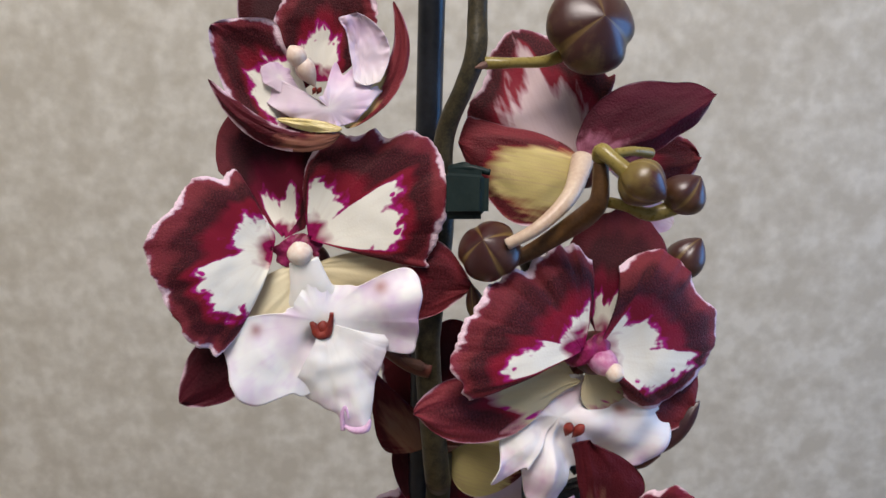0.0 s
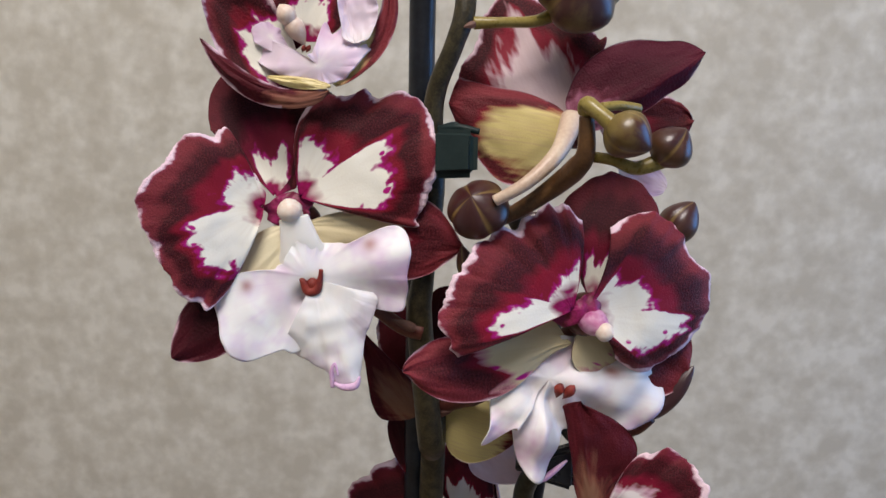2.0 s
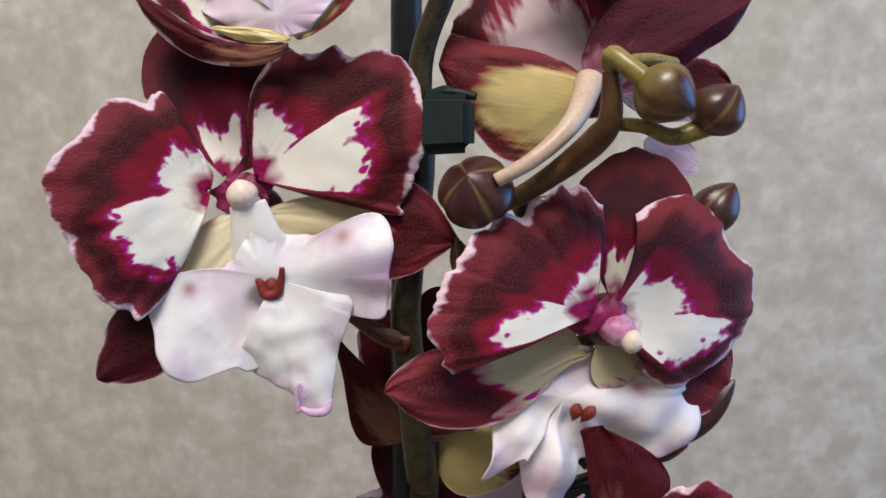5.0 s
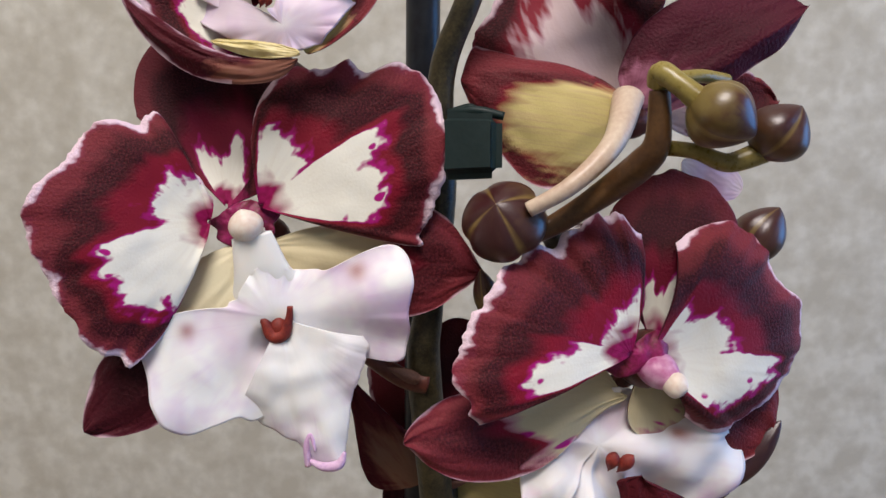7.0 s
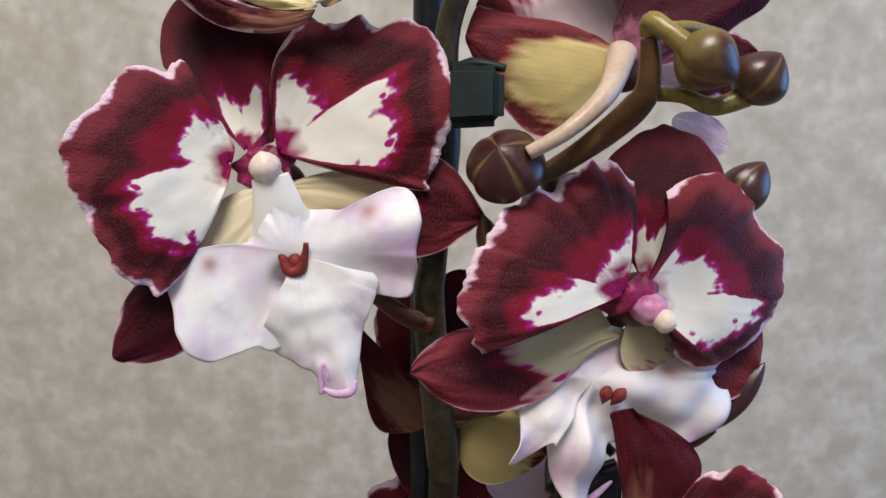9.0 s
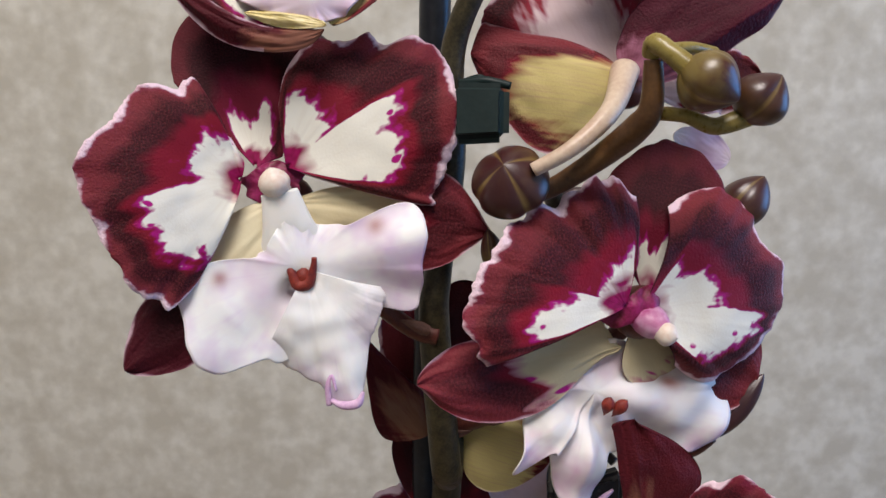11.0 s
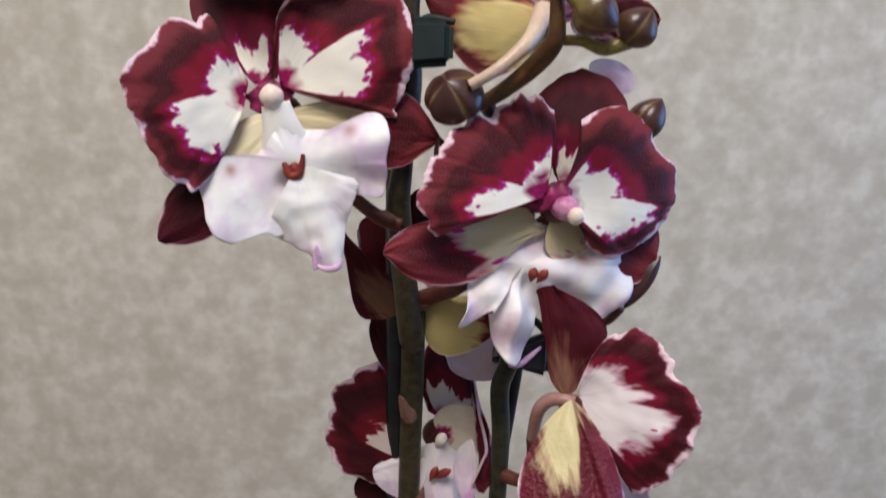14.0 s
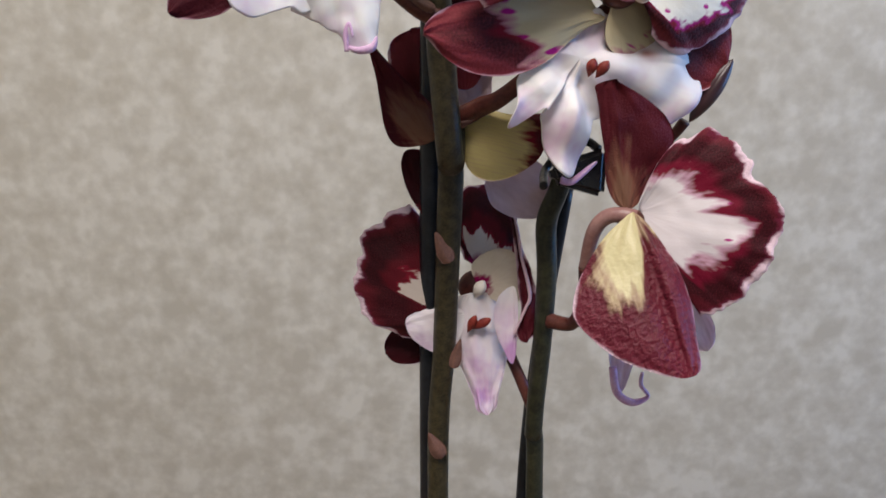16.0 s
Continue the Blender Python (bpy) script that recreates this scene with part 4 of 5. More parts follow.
petal_part("sepal", SEPAL_PURPLE, SEPAL_TOP, f, base=(3.58, 17.34, 2.12), tip=(6.84, 17.10, 3.88), left=(0.15, 0.23, 0.31, 0.35, 0.35, 0.30, 0.21, 0.15, 0.07), right=(0.05, 0.10, 0.13, 0.15, 0.15, 0.13, 0.12, 0.07, 0.02), cup=-0.25, bend=0.05, reach=(0.35, 0.35, 0.3, 0.24, 0.2, 0.16, 0.12, 0.1, 0.1))
petal_part("petal", PETAL_BACK, PETAL, f, base=(4.53, 18.70, 2.32), tip=(7.16, 19.04, 2.56), left=EVEN, right=EVEN, ruffle=0.08, notch=0.1)
part("lip", petal(fresh(), (5.14, 19.04, 1.28), (6.52, 19.38, 0.69), EVEN, EVEN, painted=False), [LIP_PINK, LIP_PINK], f, "lilac lip")
part("pedicel", tube(fresh(), [(3.55, 17.30, 2.26), (3.07, 16.55, 1.28), (2.28, 16.25, 0.52), (1.54, 16.40, 0.11)], [0.30, 0.21, 0.16, 0.14]), PEDICEL, f, "pale pink flower stalk")

# half-open cupped flower
f = flower_core((-2.95, 16.83, 3.06), (-3.20, 16.83, 3.57), 0.5, "half-open cupped flower with pink lip")
petal_part("sepal", SEPAL_DARK, SEPAL_DARK, f, base=(-3.50, 17.00, 3.98), tip=(-4.60, 17.00, 7.06), left=EVEN, right=EVEN)
petal_part("petal", PETAL, SEPAL_DARK, f, base=(-3.14, 16.83, 4.14), tip=(-2.67, 16.41, 6.63), left=(0.2, 0.38, 0.45, 0.47, 0.42, 0.32, 0.2), right=(0.15, 0.28, 0.4, 0.48, 0.5, 0.44, 0.28), ruffle=0.07, notch=0.1, cup=0.1, reach=(0.2, 0.25, 0.3, 0.4, 0.5, 0.4, 0.3, 0.2, 0.2))
petal_part("petal", PETAL, SEPAL_DARK, f, base=(-3.51, 16.57, 3.13), tip=(-5.42, 15.90, 5.22), left=(0.15, 0.28, 0.33, 0.3, 0.22, 0.13, 0.06), right=(0.12, 0.22, 0.28, 0.33, 0.4, 0.26, 0.11), ruffle=0.04, cup=0.25, bend=-0.06, reach=(0.52, 0.52, 0.52, 0.52, 0.5, 0.4, 0.3, 0.2, 0.2))
petal_part("petal", SEPAL_YELLOW, SEPAL_DARK, f, base=(-2.30, 16.23, 2.88), tip=(-1.19, 16.41, 5.95), left=(0.06, 0.1, 0.11, 0.09, 0.06, 0.04, 0.02), right=(0.04, 0.06, 0.07, 0.07, 0.07, 0.06, 0.03), sweep=-0.20, cup=0.3, reach=(0.0, 0.0, 0.0, 0.0, 0.15, 0.55, 0.55, 0.5, 0.5))
petal_part("sepal", SEPAL_RIBBON, SEPAL_DARK, f, base=(-2.39, 15.90, 2.69), tip=(-5.49, 15.98, 3.97), left=(0.08, 0.11, 0.11, 0.10, 0.08, 0.05, 0.02), right=(0.01, 0.02, 0.04, 0.06, 0.07, 0.05, 0.02), sweep=0.17, cup=-0.5, bend=0.05, reach=(0.0, 0.0, 0.05, 0.1, 0.2, 0.35, 0.45, 0.5, 0.5))
petal_part("sepal", YELLOW, YELLOW, f, base=(-2.37, 15.98, 2.80), tip=(-3.91, 16.05, 3.06), left=(0.03, 0.06, 0.09, 0.1, 0.09, 0.06, 0.03), right=(0.04, 0.06, 0.08, 0.08, 0.07, 0.05, 0.03), cup=-0.2, reach=2.0)
lip = fan(fresh(), (-2.66, 16.00, 3.30), 1.60, (0.54, 0.61, 0.70, 0.89, 1.05, 0.72, 0.77, 0.89, 0.91, 0.58, 0.64, 0.76, 0.37, 0.28, 0.23, 0.21, 0.21, 0.21, 0.22, 1.37, 1.27, 1.09, 0.89, 0.71, 0.60, 0.54, 0.49, 0.44, 0.41, 0.37, 0.34, 0.32, 0.31, 0.29, 0.28, 0.28, 0.28, 0.28, 0.29, 0.31, 0.33, 0.36, 0.41, 0.44, 0.48), bend=0.35, folds=((75, 0.12, 16), (130, -0.10, 20), (200, -0.12, 30)), wavy=0.08, seed=11, nr=26, na=180)
petal(lip, base=(-1.79, 16.10, 3.86), tip=(-2.01, 16.00, 5.54), left=(0.09, 0.17, 0.17, 0.17, 0.18, 0.18, 0.20, 0.25, 0.25), right=(0.17, 0.24, 0.30, 0.36, 0.38, 0.34, 0.25, 0.15, 0.04), cup=0.3, bend=-0.08, ruffle=0.08, notch=0.05, wavy=0.06, painted=False, seed=12)
fan(lip, (-3.90, 16.35, 4.12), 0.80, (0.37, 0.36, 0.35, 0.35, 0.36, 0.37, 0.39, 0.43, 0.43, 0.42, 0.42, 0.43, 0.44, 0.47, 0.51, 0.57, 0.58, 0.59, 0.61, 0.65, 0.66, 0.61, 0.58, 0.56, 0.56, 0.53, 0.48, 0.45, 0.42, 0.41, 0.40, 0.41, 0.42, 0.44, 0.47, 0.52, 0.59, 0.66, 0.78, 0.98, 0.85, 0.66, 0.52, 0.44, 0.40), bend=0.1, wavy=0.06, seed=14, nr=14, na=80)
part("lip", lip, [LIP_PINK, LIP_PINK], f, "pale pink bowl-shaped lip")
part("callus", knob(knob(fresh(), (-3.08, 16.12, 3.66), (-2.98, 15.98, 3.78), 0.06), (-2.98, 16.12, 3.66), (-2.86, 15.98, 3.78), 0.06), CALLUS, f, "red callus")
part("column", knob(knob(fresh(), (-3.05, 16.32, 3.86), (-3.42, 16.12, 4.56), 0.24), (-3.22, 16.18, 4.22), (-3.60, 15.98, 4.76), 0.24), CAP, f, "cream column")
part("pedicel", tube(fresh(), [(-3.05, 17.00, 3.02), (-2.11, 17.85, 2.52), (-0.16, 18.02, 1.86)], [0.2, 0.2, 0.2]), BROWN, f)

# low flower behind the stem
f = flower_core((0.62, 24.14, -10.88), (0.63, 23.29, -10.77), 0.6, "open flower behind the stem, red-streaked with lilac lip")
petal_part("petal", PETAL_STREAK, SEPAL_DARK, f, base=(0.14, 22.90, -11.77), tip=(-3.27, 22.60, -11.68), span=(-73, 25), radii=(0.31, 0.89, 1.15, 1.19, 1.22, 1.22, 1.21, 1.20, 1.22, 1.24, 1.22, 1.14, 1.14, 1.11, 1.09, 1.07, 1.04, 1.01, 0.98, 0.96, 0.92, 0.86, 0.82, 0.71, 0.65, 0.61, 0.58, 0.51, 0.40), marks=(0.00, 0.00, 0.29, 0.38, 0.48, 0.50, 0.52, 0.55, 0.58, 0.60, 0.62, 0.65, 0.67, 0.70, 0.73, 0.64, 0.54, 0.00, 0.00, 0.00, 0.00, 0.00, 0.00, 0.00, 0.00, 0.00, 0.00, 0.00, 0.00, 0.00, 0.00, 0.00, 0.00), bend=0.03, roll=0.05, ruffle=0.06, frill=0.025)
petal_part("sepal", PETAL_STREAK, SEPAL_DARK, f, base=(0.73, 23.10, -10.10), tip=(0.96, 23.50, -7.46), span=(-112, 63), radii=(0.24, 0.26, 0.28, 0.32, 0.37, 0.41, 0.45, 0.50, 0.52, 0.54, 0.58, 0.63, 0.70, 0.77, 0.84, 0.93, 0.97, 0.99, 1.02, 1.01, 1.01, 0.91, 0.72, 0.59, 0.51, 0.36, 0.29, 0.24, 0.21), marks=(0.24, 0.30, 0.40, 0.40, 0.41, 0.42, 0.43, 0.45, 0.48, 0.50, 0.50, 0.51, 0.40, 0.37, 0.36, 0.35, 0.35, 0.35, 0.37, 0.39, 0.41, 0.45, 0.50, 0.43, 0.45, 0.52, 0.41, 0.27, 0.00, 0.00, 0.00, 0.00, 0.00), bend=0.03, ruffle=0.03, frill=0.01)
petal_part("petal", CREAM_PETAL, SEPAL_DARK, f, base=(0.73, 22.95, -10.69), tip=(2.02, 22.70, -9.77), left=(0.3, 0.45, 0.5, 0.5, 0.45, 0.35, 0.2), right=(0.3, 0.5, 0.6, 0.7, 0.7, 0.6, 0.4), reach=2.0)
fold = petal_part("petal", SEPAL_RIBBON, SEPAL_DARK, f, base=(1.79, 22.70, -7.95), tip=(2.15, 22.00, -12.33), left=(0.02, 0.02, 0.02, 0.04, 0.08, 0.11, 0.16, 0.12, 0.02), right=(0.02, 0.02, 0.02, 0.02, 0.02, 0.02, 0.02, 0.07, 0.05), ruffle=0.08, wavy=0.06, reach=-0.35)
part("petal_edge", tube(fresh(), [(1.74, 22.70, -7.95), (1.92, 22.50, -8.86), (2.04, 22.30, -9.76), (2.26, 22.10, -10.83), (2.11, 22.00, -11.27), (1.75, 22.00, -12.08)], [0.03, 0.05, 0.05, 0.06, 0.05, 0.03], 8, 10, 0.3), PALE, fold, "pale rolled petal margin")
petal_part("sepal", SEPAL_DARK, SEPAL_DARK, f, base=(-0.14, 23.46, -12.07), tip=(-2.41, 23.80, -13.02), left=EVEN, right=EVEN)
lip = petal(fresh(), (0.24, 22.78, -11.57), (-1.64, 22.61, -11.82), (0.2, 0.4, 0.55, 0.6, 0.5, 0.35, 0.2), (0.1, 0.15, 0.2, 0.22, 0.2, 0.15, 0.1), cup=-0.1, painted=False, seed=21)
petal(lip, (1.77, 22.27, -10.60), (1.71, 22.10, -13.01), (0.03, 0.05, 0.06, 0.06, 0.05, 0.04, 0.02), (0.1, 0.2, 0.25, 0.24, 0.18, 0.1, 0.05), cup=0.3, painted=False, seed=22)
petal(lip, (0.57, 22.78, -10.85), (0.94, 22.52, -14.75), (0.16, 0.22, 0.25, 0.23, 0.17, 0.11, 0.08), (0.16, 0.22, 0.24, 0.21, 0.15, 0.10, 0.08), cup=-0.4, ruffle=0.04, wavy=0.05, painted=False, seed=23)
part("lip", lip, [LIP_SOFT, LIP_SOFT], f, "white and lilac lip")
part("callus", knob(knob(fresh(), (0.32, 22.52, -12.10), (0.59, 22.27, -11.51), 0.14), (0.43, 22.52, -11.99), (1.06, 22.27, -11.62), 0.15), CALLUS, f, "red callus")
part("column", knob(fresh(), (0.55, 22.78, -11.03), (0.87, 22.52, -10.45), 0.2), COLUMN, f, "cream column")
part("pedicel", tube(fresh(), [(2.47, 22.86, -14.69), (2.20, 22.95, -14.09), (1.89, 23.12, -13.36), (1.17, 23.80, -11.79), (0.72, 24.14, -10.97)], [0.24, 0.2, 0.19, 0.2, 0.2]), BROWN, f)

# low flower seen from the side
f = flower_core((4.45, 18.87, -8.41), (4.43, 18.36, -8.55), 0.35, "flower seen from the side with yellow and maroon sepals")
petal_part("petal", PETAL_WHITE, PETAL_BACK, f, base=(4.66, 18.70, -8.27), tip=(7.57, 17.10, -8.48), span=(-56, 79), radii=(0.92, 0.93, 0.95, 0.96, 0.97, 0.97, 0.98, 0.99, 0.99, 1.00, 1.00, 1.00, 1.00, 0.98, 0.94, 0.88, 0.83, 0.85, 0.86, 0.85, 0.85, 0.83, 0.81, 0.79, 0.66, 0.62, 0.51, 0.30, 0.16), marks=(0.00, 0.00, 0.57, 0.56, 0.55, 0.57, 0.60, 0.64, 0.58, 0.69, 0.67, 0.72, 0.77, 0.76, 0.45, 0.50, 0.57, 0.44, 0.43, 0.43, 0.42, 0.42, 0.40, 0.38, 0.36, 0.34, 0.31, 0.28, 0.26, 0.25, 0.24, 0.21, 0.16), bend=0.05, roll=0.04, ruffle=0.10, waves=0.05, frill=0.03, wavy=0.05)
petal_part("sepal", SEPAL_STREAK, SEPAL_TOP, f, base=(4.28, 18.45, -8.22), tip=(3.88, 17.90, -5.04), left=(0.04, 0.09, 0.12, 0.12, 0.12, 0.13, 0.13, 0.14, 0.14), right=(0.09, 0.14, 0.22, 0.37, 0.43, 0.38, 0.26, 0.12, 0.02), cup=-0.25, wavy=0.05, reach=(0.1, 0.1, 0.12, 0.2, 0.34, 0.30, 0.15, 0.1, 0.1))
petal_part("sepal", SEPAL_FLAME, SEPAL_TOP, f, base=(4.38, 18.20, -8.27), tip=(5.39, 16.80, -12.10), left=(0.03, 0.07, 0.11, 0.15, 0.16, 0.15, 0.12, 0.10, 0.07), right=(0.07, 0.20, 0.33, 0.45, 0.51, 0.45, 0.35, 0.21, 0.09), cup=-0.35, bend=0.06, crease=0.10, nu=48, nv=70, reach=(0.3, 0.46, 0.52, 0.48, 0.06, 0.02, 0.02, 0.02, 0.02))
lip = petal(fresh(), (5.89, 19.38, -10.51), (6.73, 19.38, -12.05), EVEN, (0.1, 0.2, 0.25, 0.25, 0.22, 0.15, 0.08), painted=False, seed=31)
petal(lip, (4.43, 19.21, -11.38), (4.29, 19.04, -13.07), (0.2, 0.3, 0.3, 0.2, 0.14, 0.1, 0.06), (0.14, 0.2, 0.22, 0.2, 0.16, 0.12, 0.08), painted=False, seed=32)
part("lip", lip, [LIP_PINK, LIP_PINK], f, "lilac lip")
part("tendril", tube(fresh(), [(4.10, 19.04, -12.39), (4.22, 19.04, -13.07), (4.62, 19.04, -13.35), (5.04, 19.04, -13.19), (4.83, 18.95, -12.86), (4.84, 18.87, -12.50)], [0.10, 0.11, 0.10, 0.05, 0.06, 0.04]), LILAC, f, "lilac curled tendril")
part("pedicel", tube(fresh(), [(4.52, 18.45, -8.42), (4.19, 18.53, -8.34), (3.82, 18.70, -8.41), (3.56, 18.95, -8.80), (3.46, 19.55, -9.75)], [0.2, 0.2, 0.2, 0.19, 0.17]), PEDICEL_DULL, f, "dusky pink arched stalk")
part("pedicel", tube(fresh(), [(3.46, 19.55, -9.75), (3.54, 20.23, -10.79), (3.38, 21.08, -11.57), (2.78, 21.59, -11.57)], [0.17, 0.18, 0.2, 0.24]), BROWN, f)

# flower facing away between the stems
f = flower_core((0.75, 21.59, -5.83), (1.05, 21.08, -6.05), 0.5, "shaded flower facing away with yellow sepal")
petal_part("sepal", SEPAL_YELLOW, SEPAL_SIDE, f, base=(0.30, 20.40, -5.57), tip=(2.58, 20.23, -6.20), left=(0.1, 0.15, 0.15, 0.15, 0.2, 0.25, 0.2), right=(0.3, 0.55, 0.66, 0.66, 0.56, 0.42, 0.25), cup=-0.3, bend=0.1, reach=(0.9, 0.9, 0.9, 0.85, 0.75, 0.6, 0.5, 0.4, 0.3))
petal_part("petal", PALE, PALE, f, base=(1.07, 21.59, -7.00), tip=(2.69, 21.76, -8.28), left=(0.2, 0.35, 0.45, 0.5, 0.45, 0.35, 0.2), right=(0.2, 0.3, 0.4, 0.4, 0.35, 0.25, 0.15), reach=2.0)
petal_part("sepal", SEPAL_STREAK, SEPAL_DARK, f, base=(-0.63, 21.08, -6.17), tip=(-2.43, 20.74, -3.39), left=(0.15, 0.3, 0.3, 0.22, 0.13, 0.07, 0.03), right=(0.1, 0.15, 0.15, 0.1, 0.06, 0.03, 0.02), cup=-0.2, reach=(0.1, 0.1, 0.2, 0.3, 0.4, 0.4, 0.3, 0.2, 0.1))
petal_part("petal", SEPAL_RED, SEPAL_DARK, f, base=(-0.58, 21.59, -5.45), tip=(-1.30, 21.76, -2.83), left=(0.15, 0.25, 0.3, 0.34, 0.34, 0.3, 0.2), right=(0.15, 0.25, 0.3, 0.3, 0.3, 0.3, 0.2), ruffle=0.05, notch=0.08, reach=0.05)
petal_part("sepal", SEPAL_DARK, SEPAL_DARK, f, base=(-0.54, 22.10, -8.56), tip=(-1.50, 22.10, -6.37), left=(0.1, 0.14, 0.18, 0.2, 0.18, 0.14, 0.07), right=EVEN)
petal_part("petal", PALE, PETAL, f, base=(0.74, 21.25, -5.37), reach=2.0, tip=(-0.07, 21.25, -3.90), left=EVEN, right=(0.2, 0.3, 0.4, 0.5, 0.5, 0.4, 0.2))
petal_part("petal", SEPAL_DARK, SEPAL_DARK, f, base=(0.27, 20.74, -4.79), tip=(0.33, 20.74, -2.13), left=EVEN, right=EVEN)


def bud(base, tip, radius, paint, stalk, radii, label, stalk_paint=None, **kw):
    b = part("bud", bud_shape(fresh(), base, tip, radius, **kw), paint, orchid, label)
    part("pedicel", tube(fresh(), stalk, radii), stalk_paint or STEM_LIGHT, b)
    return b


bud((3.48, 17.90, 5.36), (3.84, 16.20, 5.55), 1.16, BUD_TOP, [(1.04, 17.00, 4.63), (1.74, 17.00, 4.64), (2.67, 17.34, 4.79), (3.4, 17.6, 5.2)], [0.16, 0.13, 0.15, 0.2], "large maroon-olive flower bud", turn=0.2, crease=0.15, fat=0.55)
bud((1.34, 17.60, -0.32), (0.97, 16.40, 0.22), 0.80, BUD, [(1.84, 17.00, 0.04), (1.51, 17.17, -0.13), (1.19, 17.17, -0.30)], [0.16, 0.17, 0.2], "maroon flower bud with yellow seams", BROWN, seams=4, turn=0.1)
bud((3.96, 15.13, 1.77), (4.88, 14.96, 1.10), 0.56, BUD_GREEN, [(3.56, 15.47, 2.04), (3.56, 15.30, 2.19), (3.77, 15.13, 1.98), (4.09, 15.04, 1.66)], [0.18, 0.19, 0.17, 0.2], "small olive flower bud", turn=1.0, fat=0.44, crease=0.12)
bud((5.19, 15.64, 0.89), (5.78, 15.30, 1.63), 0.52, BUD, [(3.85, 15.98, 1.10), (4.22, 15.64, 0.98), (4.74, 15.64, 0.79), (5.32, 15.64, 0.98)], [0.13, 0.13, 0.16, 0.2], "small maroon flower bud", turn=2.0, fat=0.45, crease=0.12)
bud((6.44, 19.60, -0.94), (7.27, 19.20, 0.30), 0.56, BUD, [(5.19, 19.9, -0.98), (5.8, 19.8, -0.9), (6.45, 19.6, -0.85)], [0.14, 0.14, 0.18], "maroon flower bud", turn=0.6)
bud((6.28, 19.72, -5.90), (7.29, 19.38, -4.31), 0.27, BUD_DARK, [(5.43, 20.40, -6.48), (5.87, 20.06, -6.29), (6.16, 19.72, -5.87)], [0.14, 0.14, 0.16], "slender dark flower bud", BROWN, turn=0.6)
bud((2.18, 18.36, -0.64), (2.84, 18.02, -0.07), 0.26, BUD_DARK, [(1.72, 18.70, -0.93), (1.99, 18.53, -0.80), (2.28, 18.36, -0.56)], [0.1, 0.1, 0.12], "small dark bud", BROWN, turn=0.4)
bud((0.99, 18.19, -2.02), (0.75, 17.85, -0.95), 0.26, BUD_GREEN, [(1.32, 18.53, -2.59), (1.16, 18.36, -2.34), (0.96, 18.19, -1.87)], [0.12, 0.12, 0.14], "small brown bud")
part("pedicel", tube(fresh(), [(3.96, 15.64, 2.19), (4.40, 15.81, 2.27), (4.92, 16.15, 2.26)], [0.12, 0.11, 0.13]), STEM_LIGHT, orchid)
part("pedicel", tube(fresh(), [(-0.09, 20.40, -5.71), (0.68, 19.89, -5.40), (1.48, 19.38, -5.04), (3.97, 18.70, -3.08)], [0.3, 0.27, 0.22, 0.2]), BROWN, orchid, "wine-coloured flower stalk")
part("pedicel", tube(fresh(), [(-0.37, 18.70, -3.31), (-1.06, 18.53, -3.05), (-2.47, 18.19, -1.79), (-3.46, 18.02, -0.51)], [0.24, 0.2, 0.2, 0.2]), BROWN, orchid, "wine-coloured flower stalk")

for b0, b1, wd in (((-0.21, 21.45, -9.78), (-0.63, 21.39, -8.83), 0.25), ((-0.55, 23.26, -16.46), (-0.98, 23.15, -15.54), 0.27), ((-0.14, 22.52, -13.24), (0.11, 22.58, -12.30), 0.2),
                   ((-0.49, 18.33, -3.20), (-1.15, 18.27, -2.92), 0.2), ((1.09, 16.75, 4.55), (0.78, 16.75, 4.45), 0.3), ((-0.13, 20.06, -5.90), (0.49, 19.89, -5.73), 0.22)):
    part("bract", petal(fresh(), b0, b1, [wd * k for k in (0.7, 0.9, 1.0, 0.85, 0.6, 0.36, 0.15)], [wd * k for k in (0.7, 0.9, 1.0, 0.85, 0.6, 0.36, 0.15)], cup=-0.5, bend=0.05, nu=10, nv=14), [BRACT, BRACT], orchid)

# ---- supports ----
def stake(top, bottom, radius, label):
    s = tagged(new("support_stake"), label, "plant stake")
    end = down_to_table(bottom)
    part("rod", tube(fresh(), [top, bottom, end], [radius] * 3, 12, 20, 0.02), STAKE, s)
    return s


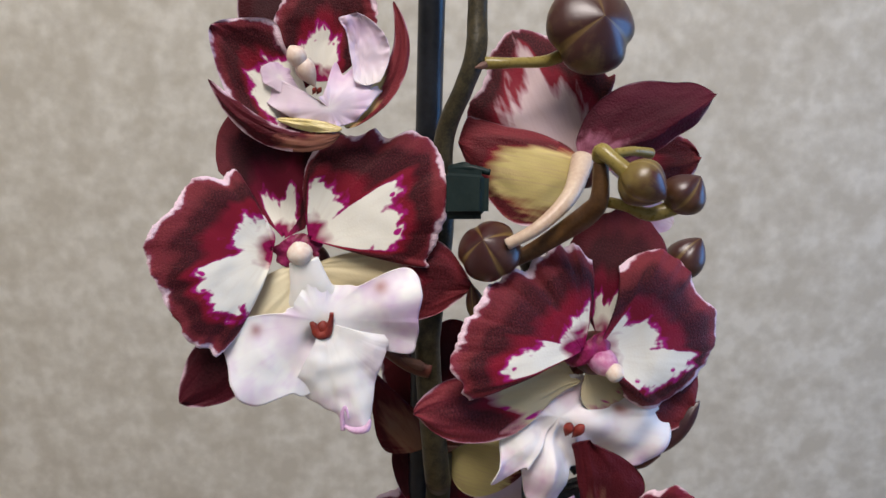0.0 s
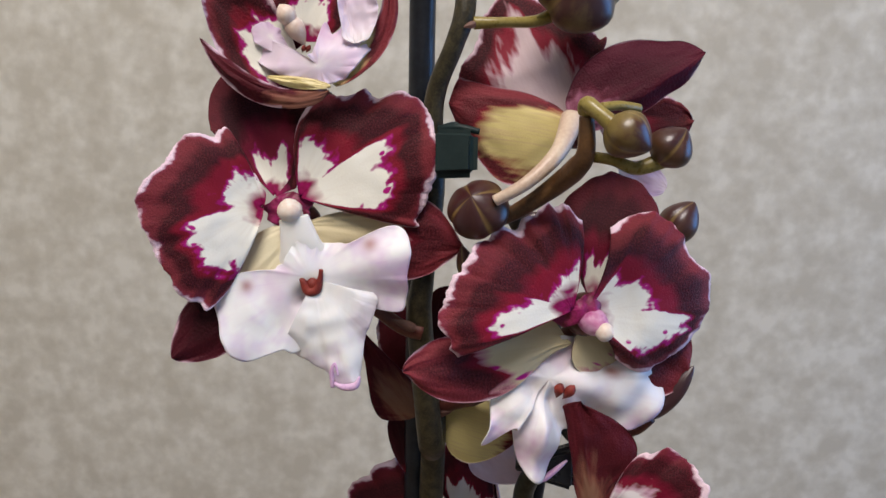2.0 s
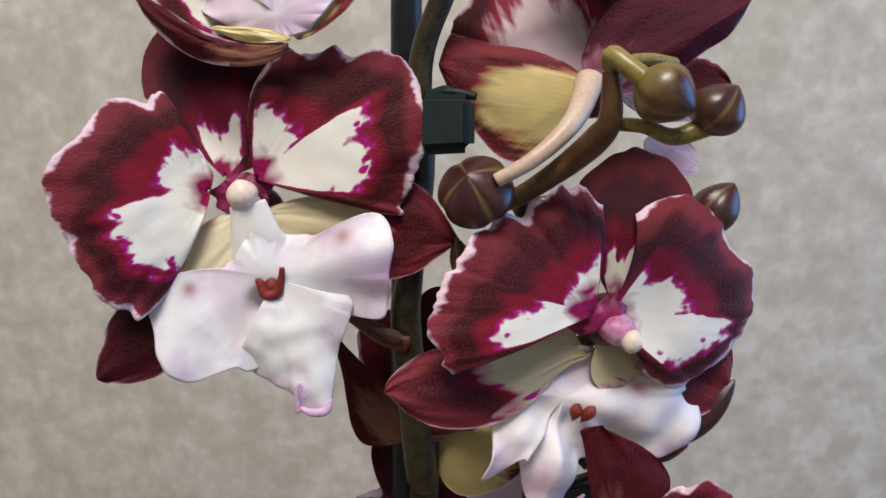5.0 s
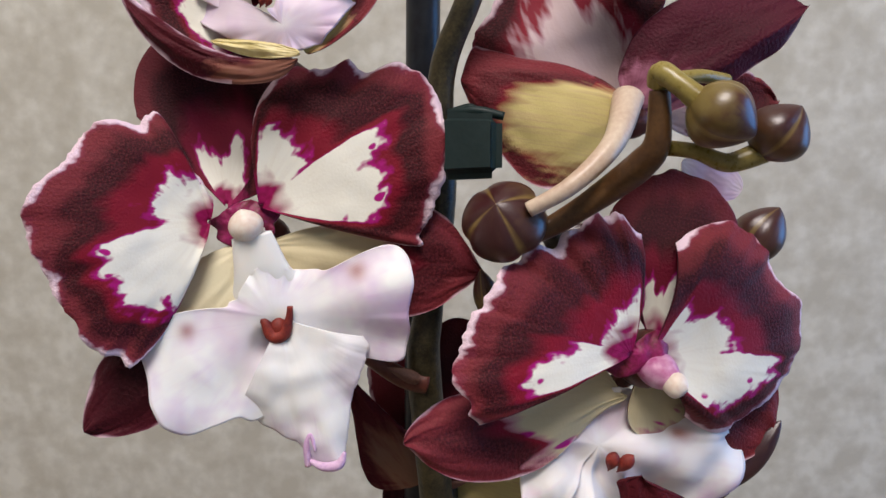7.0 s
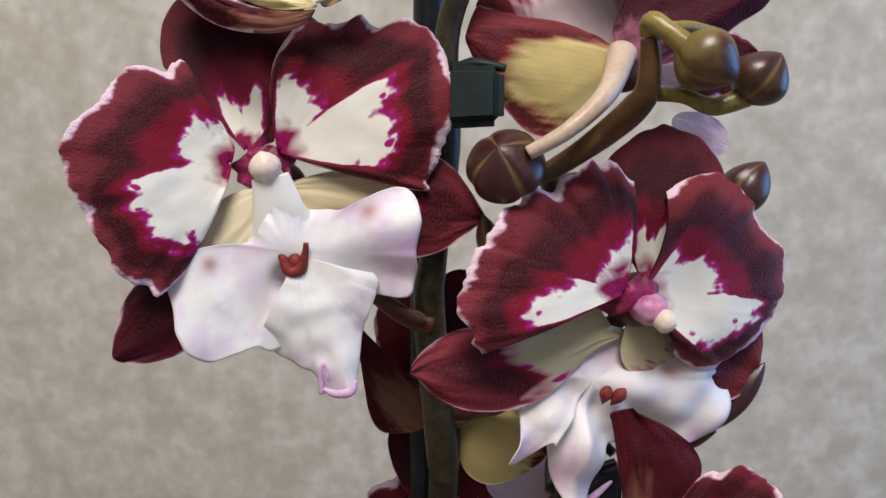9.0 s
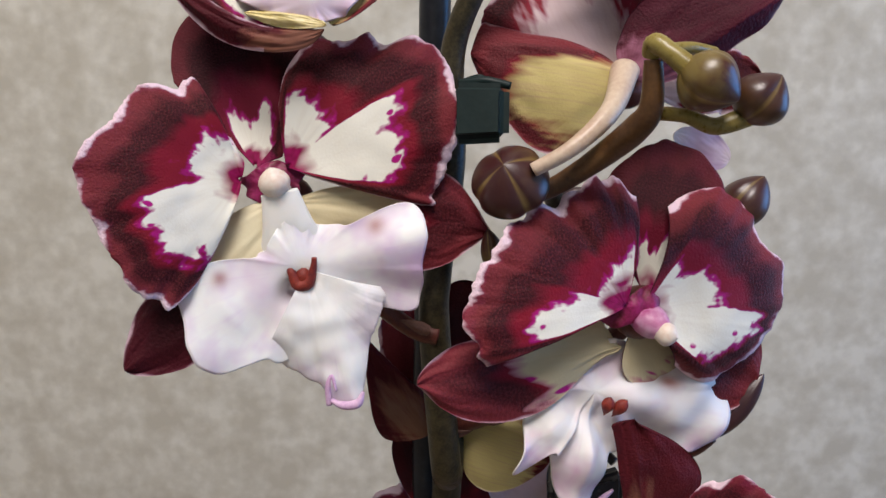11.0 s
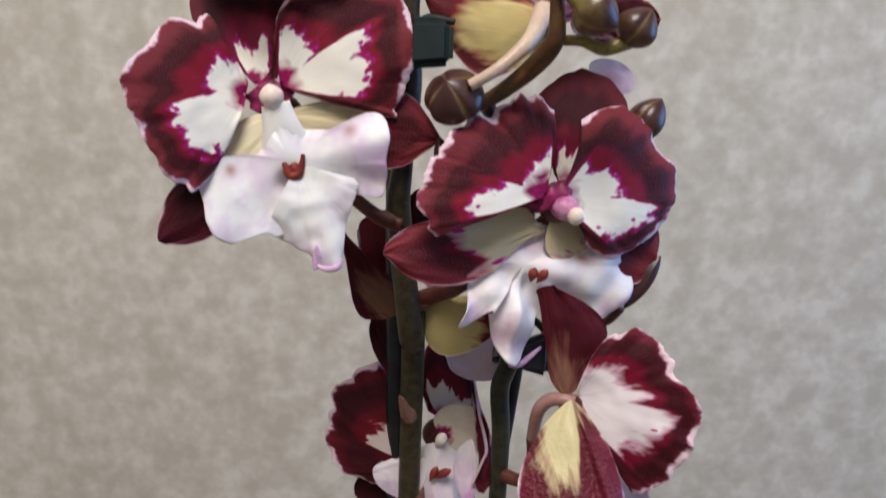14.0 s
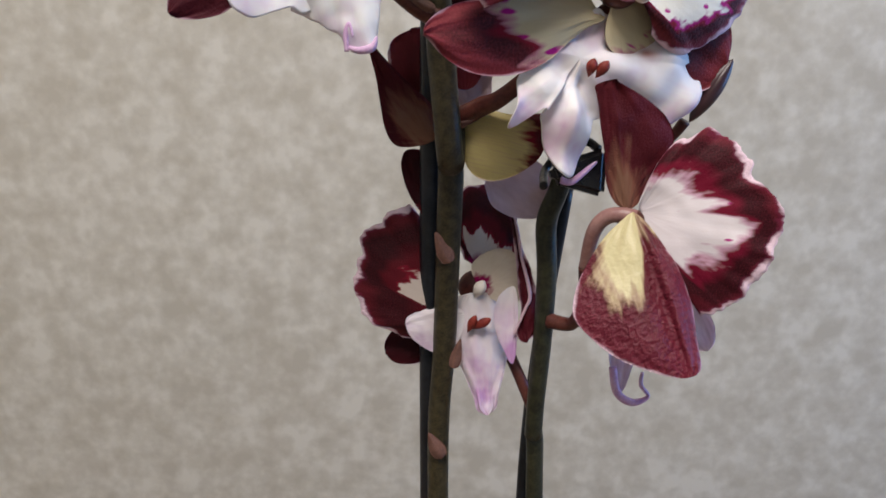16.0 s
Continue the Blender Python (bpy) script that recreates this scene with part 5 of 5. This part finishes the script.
stake((-0.26, 18.02, 8.12), (-1.00, 24.82, -18.50), 0.37, "black scratched support stake tied to the stem")
stake((3.31, 21.59, -7.53), (2.20, 24.14, -18.22), 0.22, "thin black support stake beside the stem")


def plate(bm, corners, thick, bevel=0.0015):
    """A rounded plate through four corners."""
    c = [spot(p) for p in corners]
    n = (c[1] - c[0]).cross(c[3] - c[0]).normalized() * (thick / 100)
    v = [bm.verts.new(p) for p in c] + [bm.verts.new(p - n) for p in c]
    for q in ((0, 1, 2, 3), (7, 6, 5, 4), (0, 4, 5, 1), (1, 5, 6, 2), (2, 6, 7, 3), (3, 7, 4, 0)):
        bm.faces.new([v[i] for i in q])
    bmesh.ops.recalc_face_normals(bm, faces=bm.faces)
    bmesh.ops.bevel(bm, geom=bm.edges[:], offset=bevel, segments=3, affect="EDGES")
    return bm


clip = tagged(new("plant_clip"), "dark green plastic clip holding stem to stake", "plant clip")
part("tab", plate(bmesh.new(), ((0.00, 17.50, 2.05), (1.20, 17.20, 1.95), (1.18, 17.20, 0.75), (-0.01, 17.50, 0.75)), 0.4, 0.0019), CLIP, clip, smooth=False)
part("jaw", tube(fresh(), [(0.09, 17.68, 1.99), (-0.18, 18.02, 2.10), (-0.56, 18.70, 1.87), (-0.50, 19.04, 1.44), (0.09, 18.87, 1.27)], [0.16] * 5), CLIP, clip)
part("ridge", tube(fresh(), [(0.16, 17.42, 2.04), (0.66, 17.20, 2.04), (1.19, 17.14, 1.92)], [0.10, 0.10, 0.08]), CLIP, clip)
part("hinge", tube(fresh(), [(0.23, 17.51, 2.10), (0.55, 17.34, 2.15), (0.69, 17.34, 2.07)], [0.07] * 3), CLIP, clip)
clip = tagged(new("plant_clip"), "black plastic claw clip on the stem", "plant clip")
part("body", plate(bmesh.new(), ((2.44, 19.89, -7.02), (4.02, 19.89, -6.54), (3.94, 19.89, -7.89), (2.59, 19.89, -7.49)), 0.6), BLACK, clip, smooth=False)
part("jaw", tube(fresh(), [(3.94, 20.06, -6.57), (3.61, 20.40, -6.30), (3.18, 21.08, -6.43), (2.63, 21.25, -7.04), (2.46, 20.40, -7.55)], [0.12] * 5), BLACK, clip)
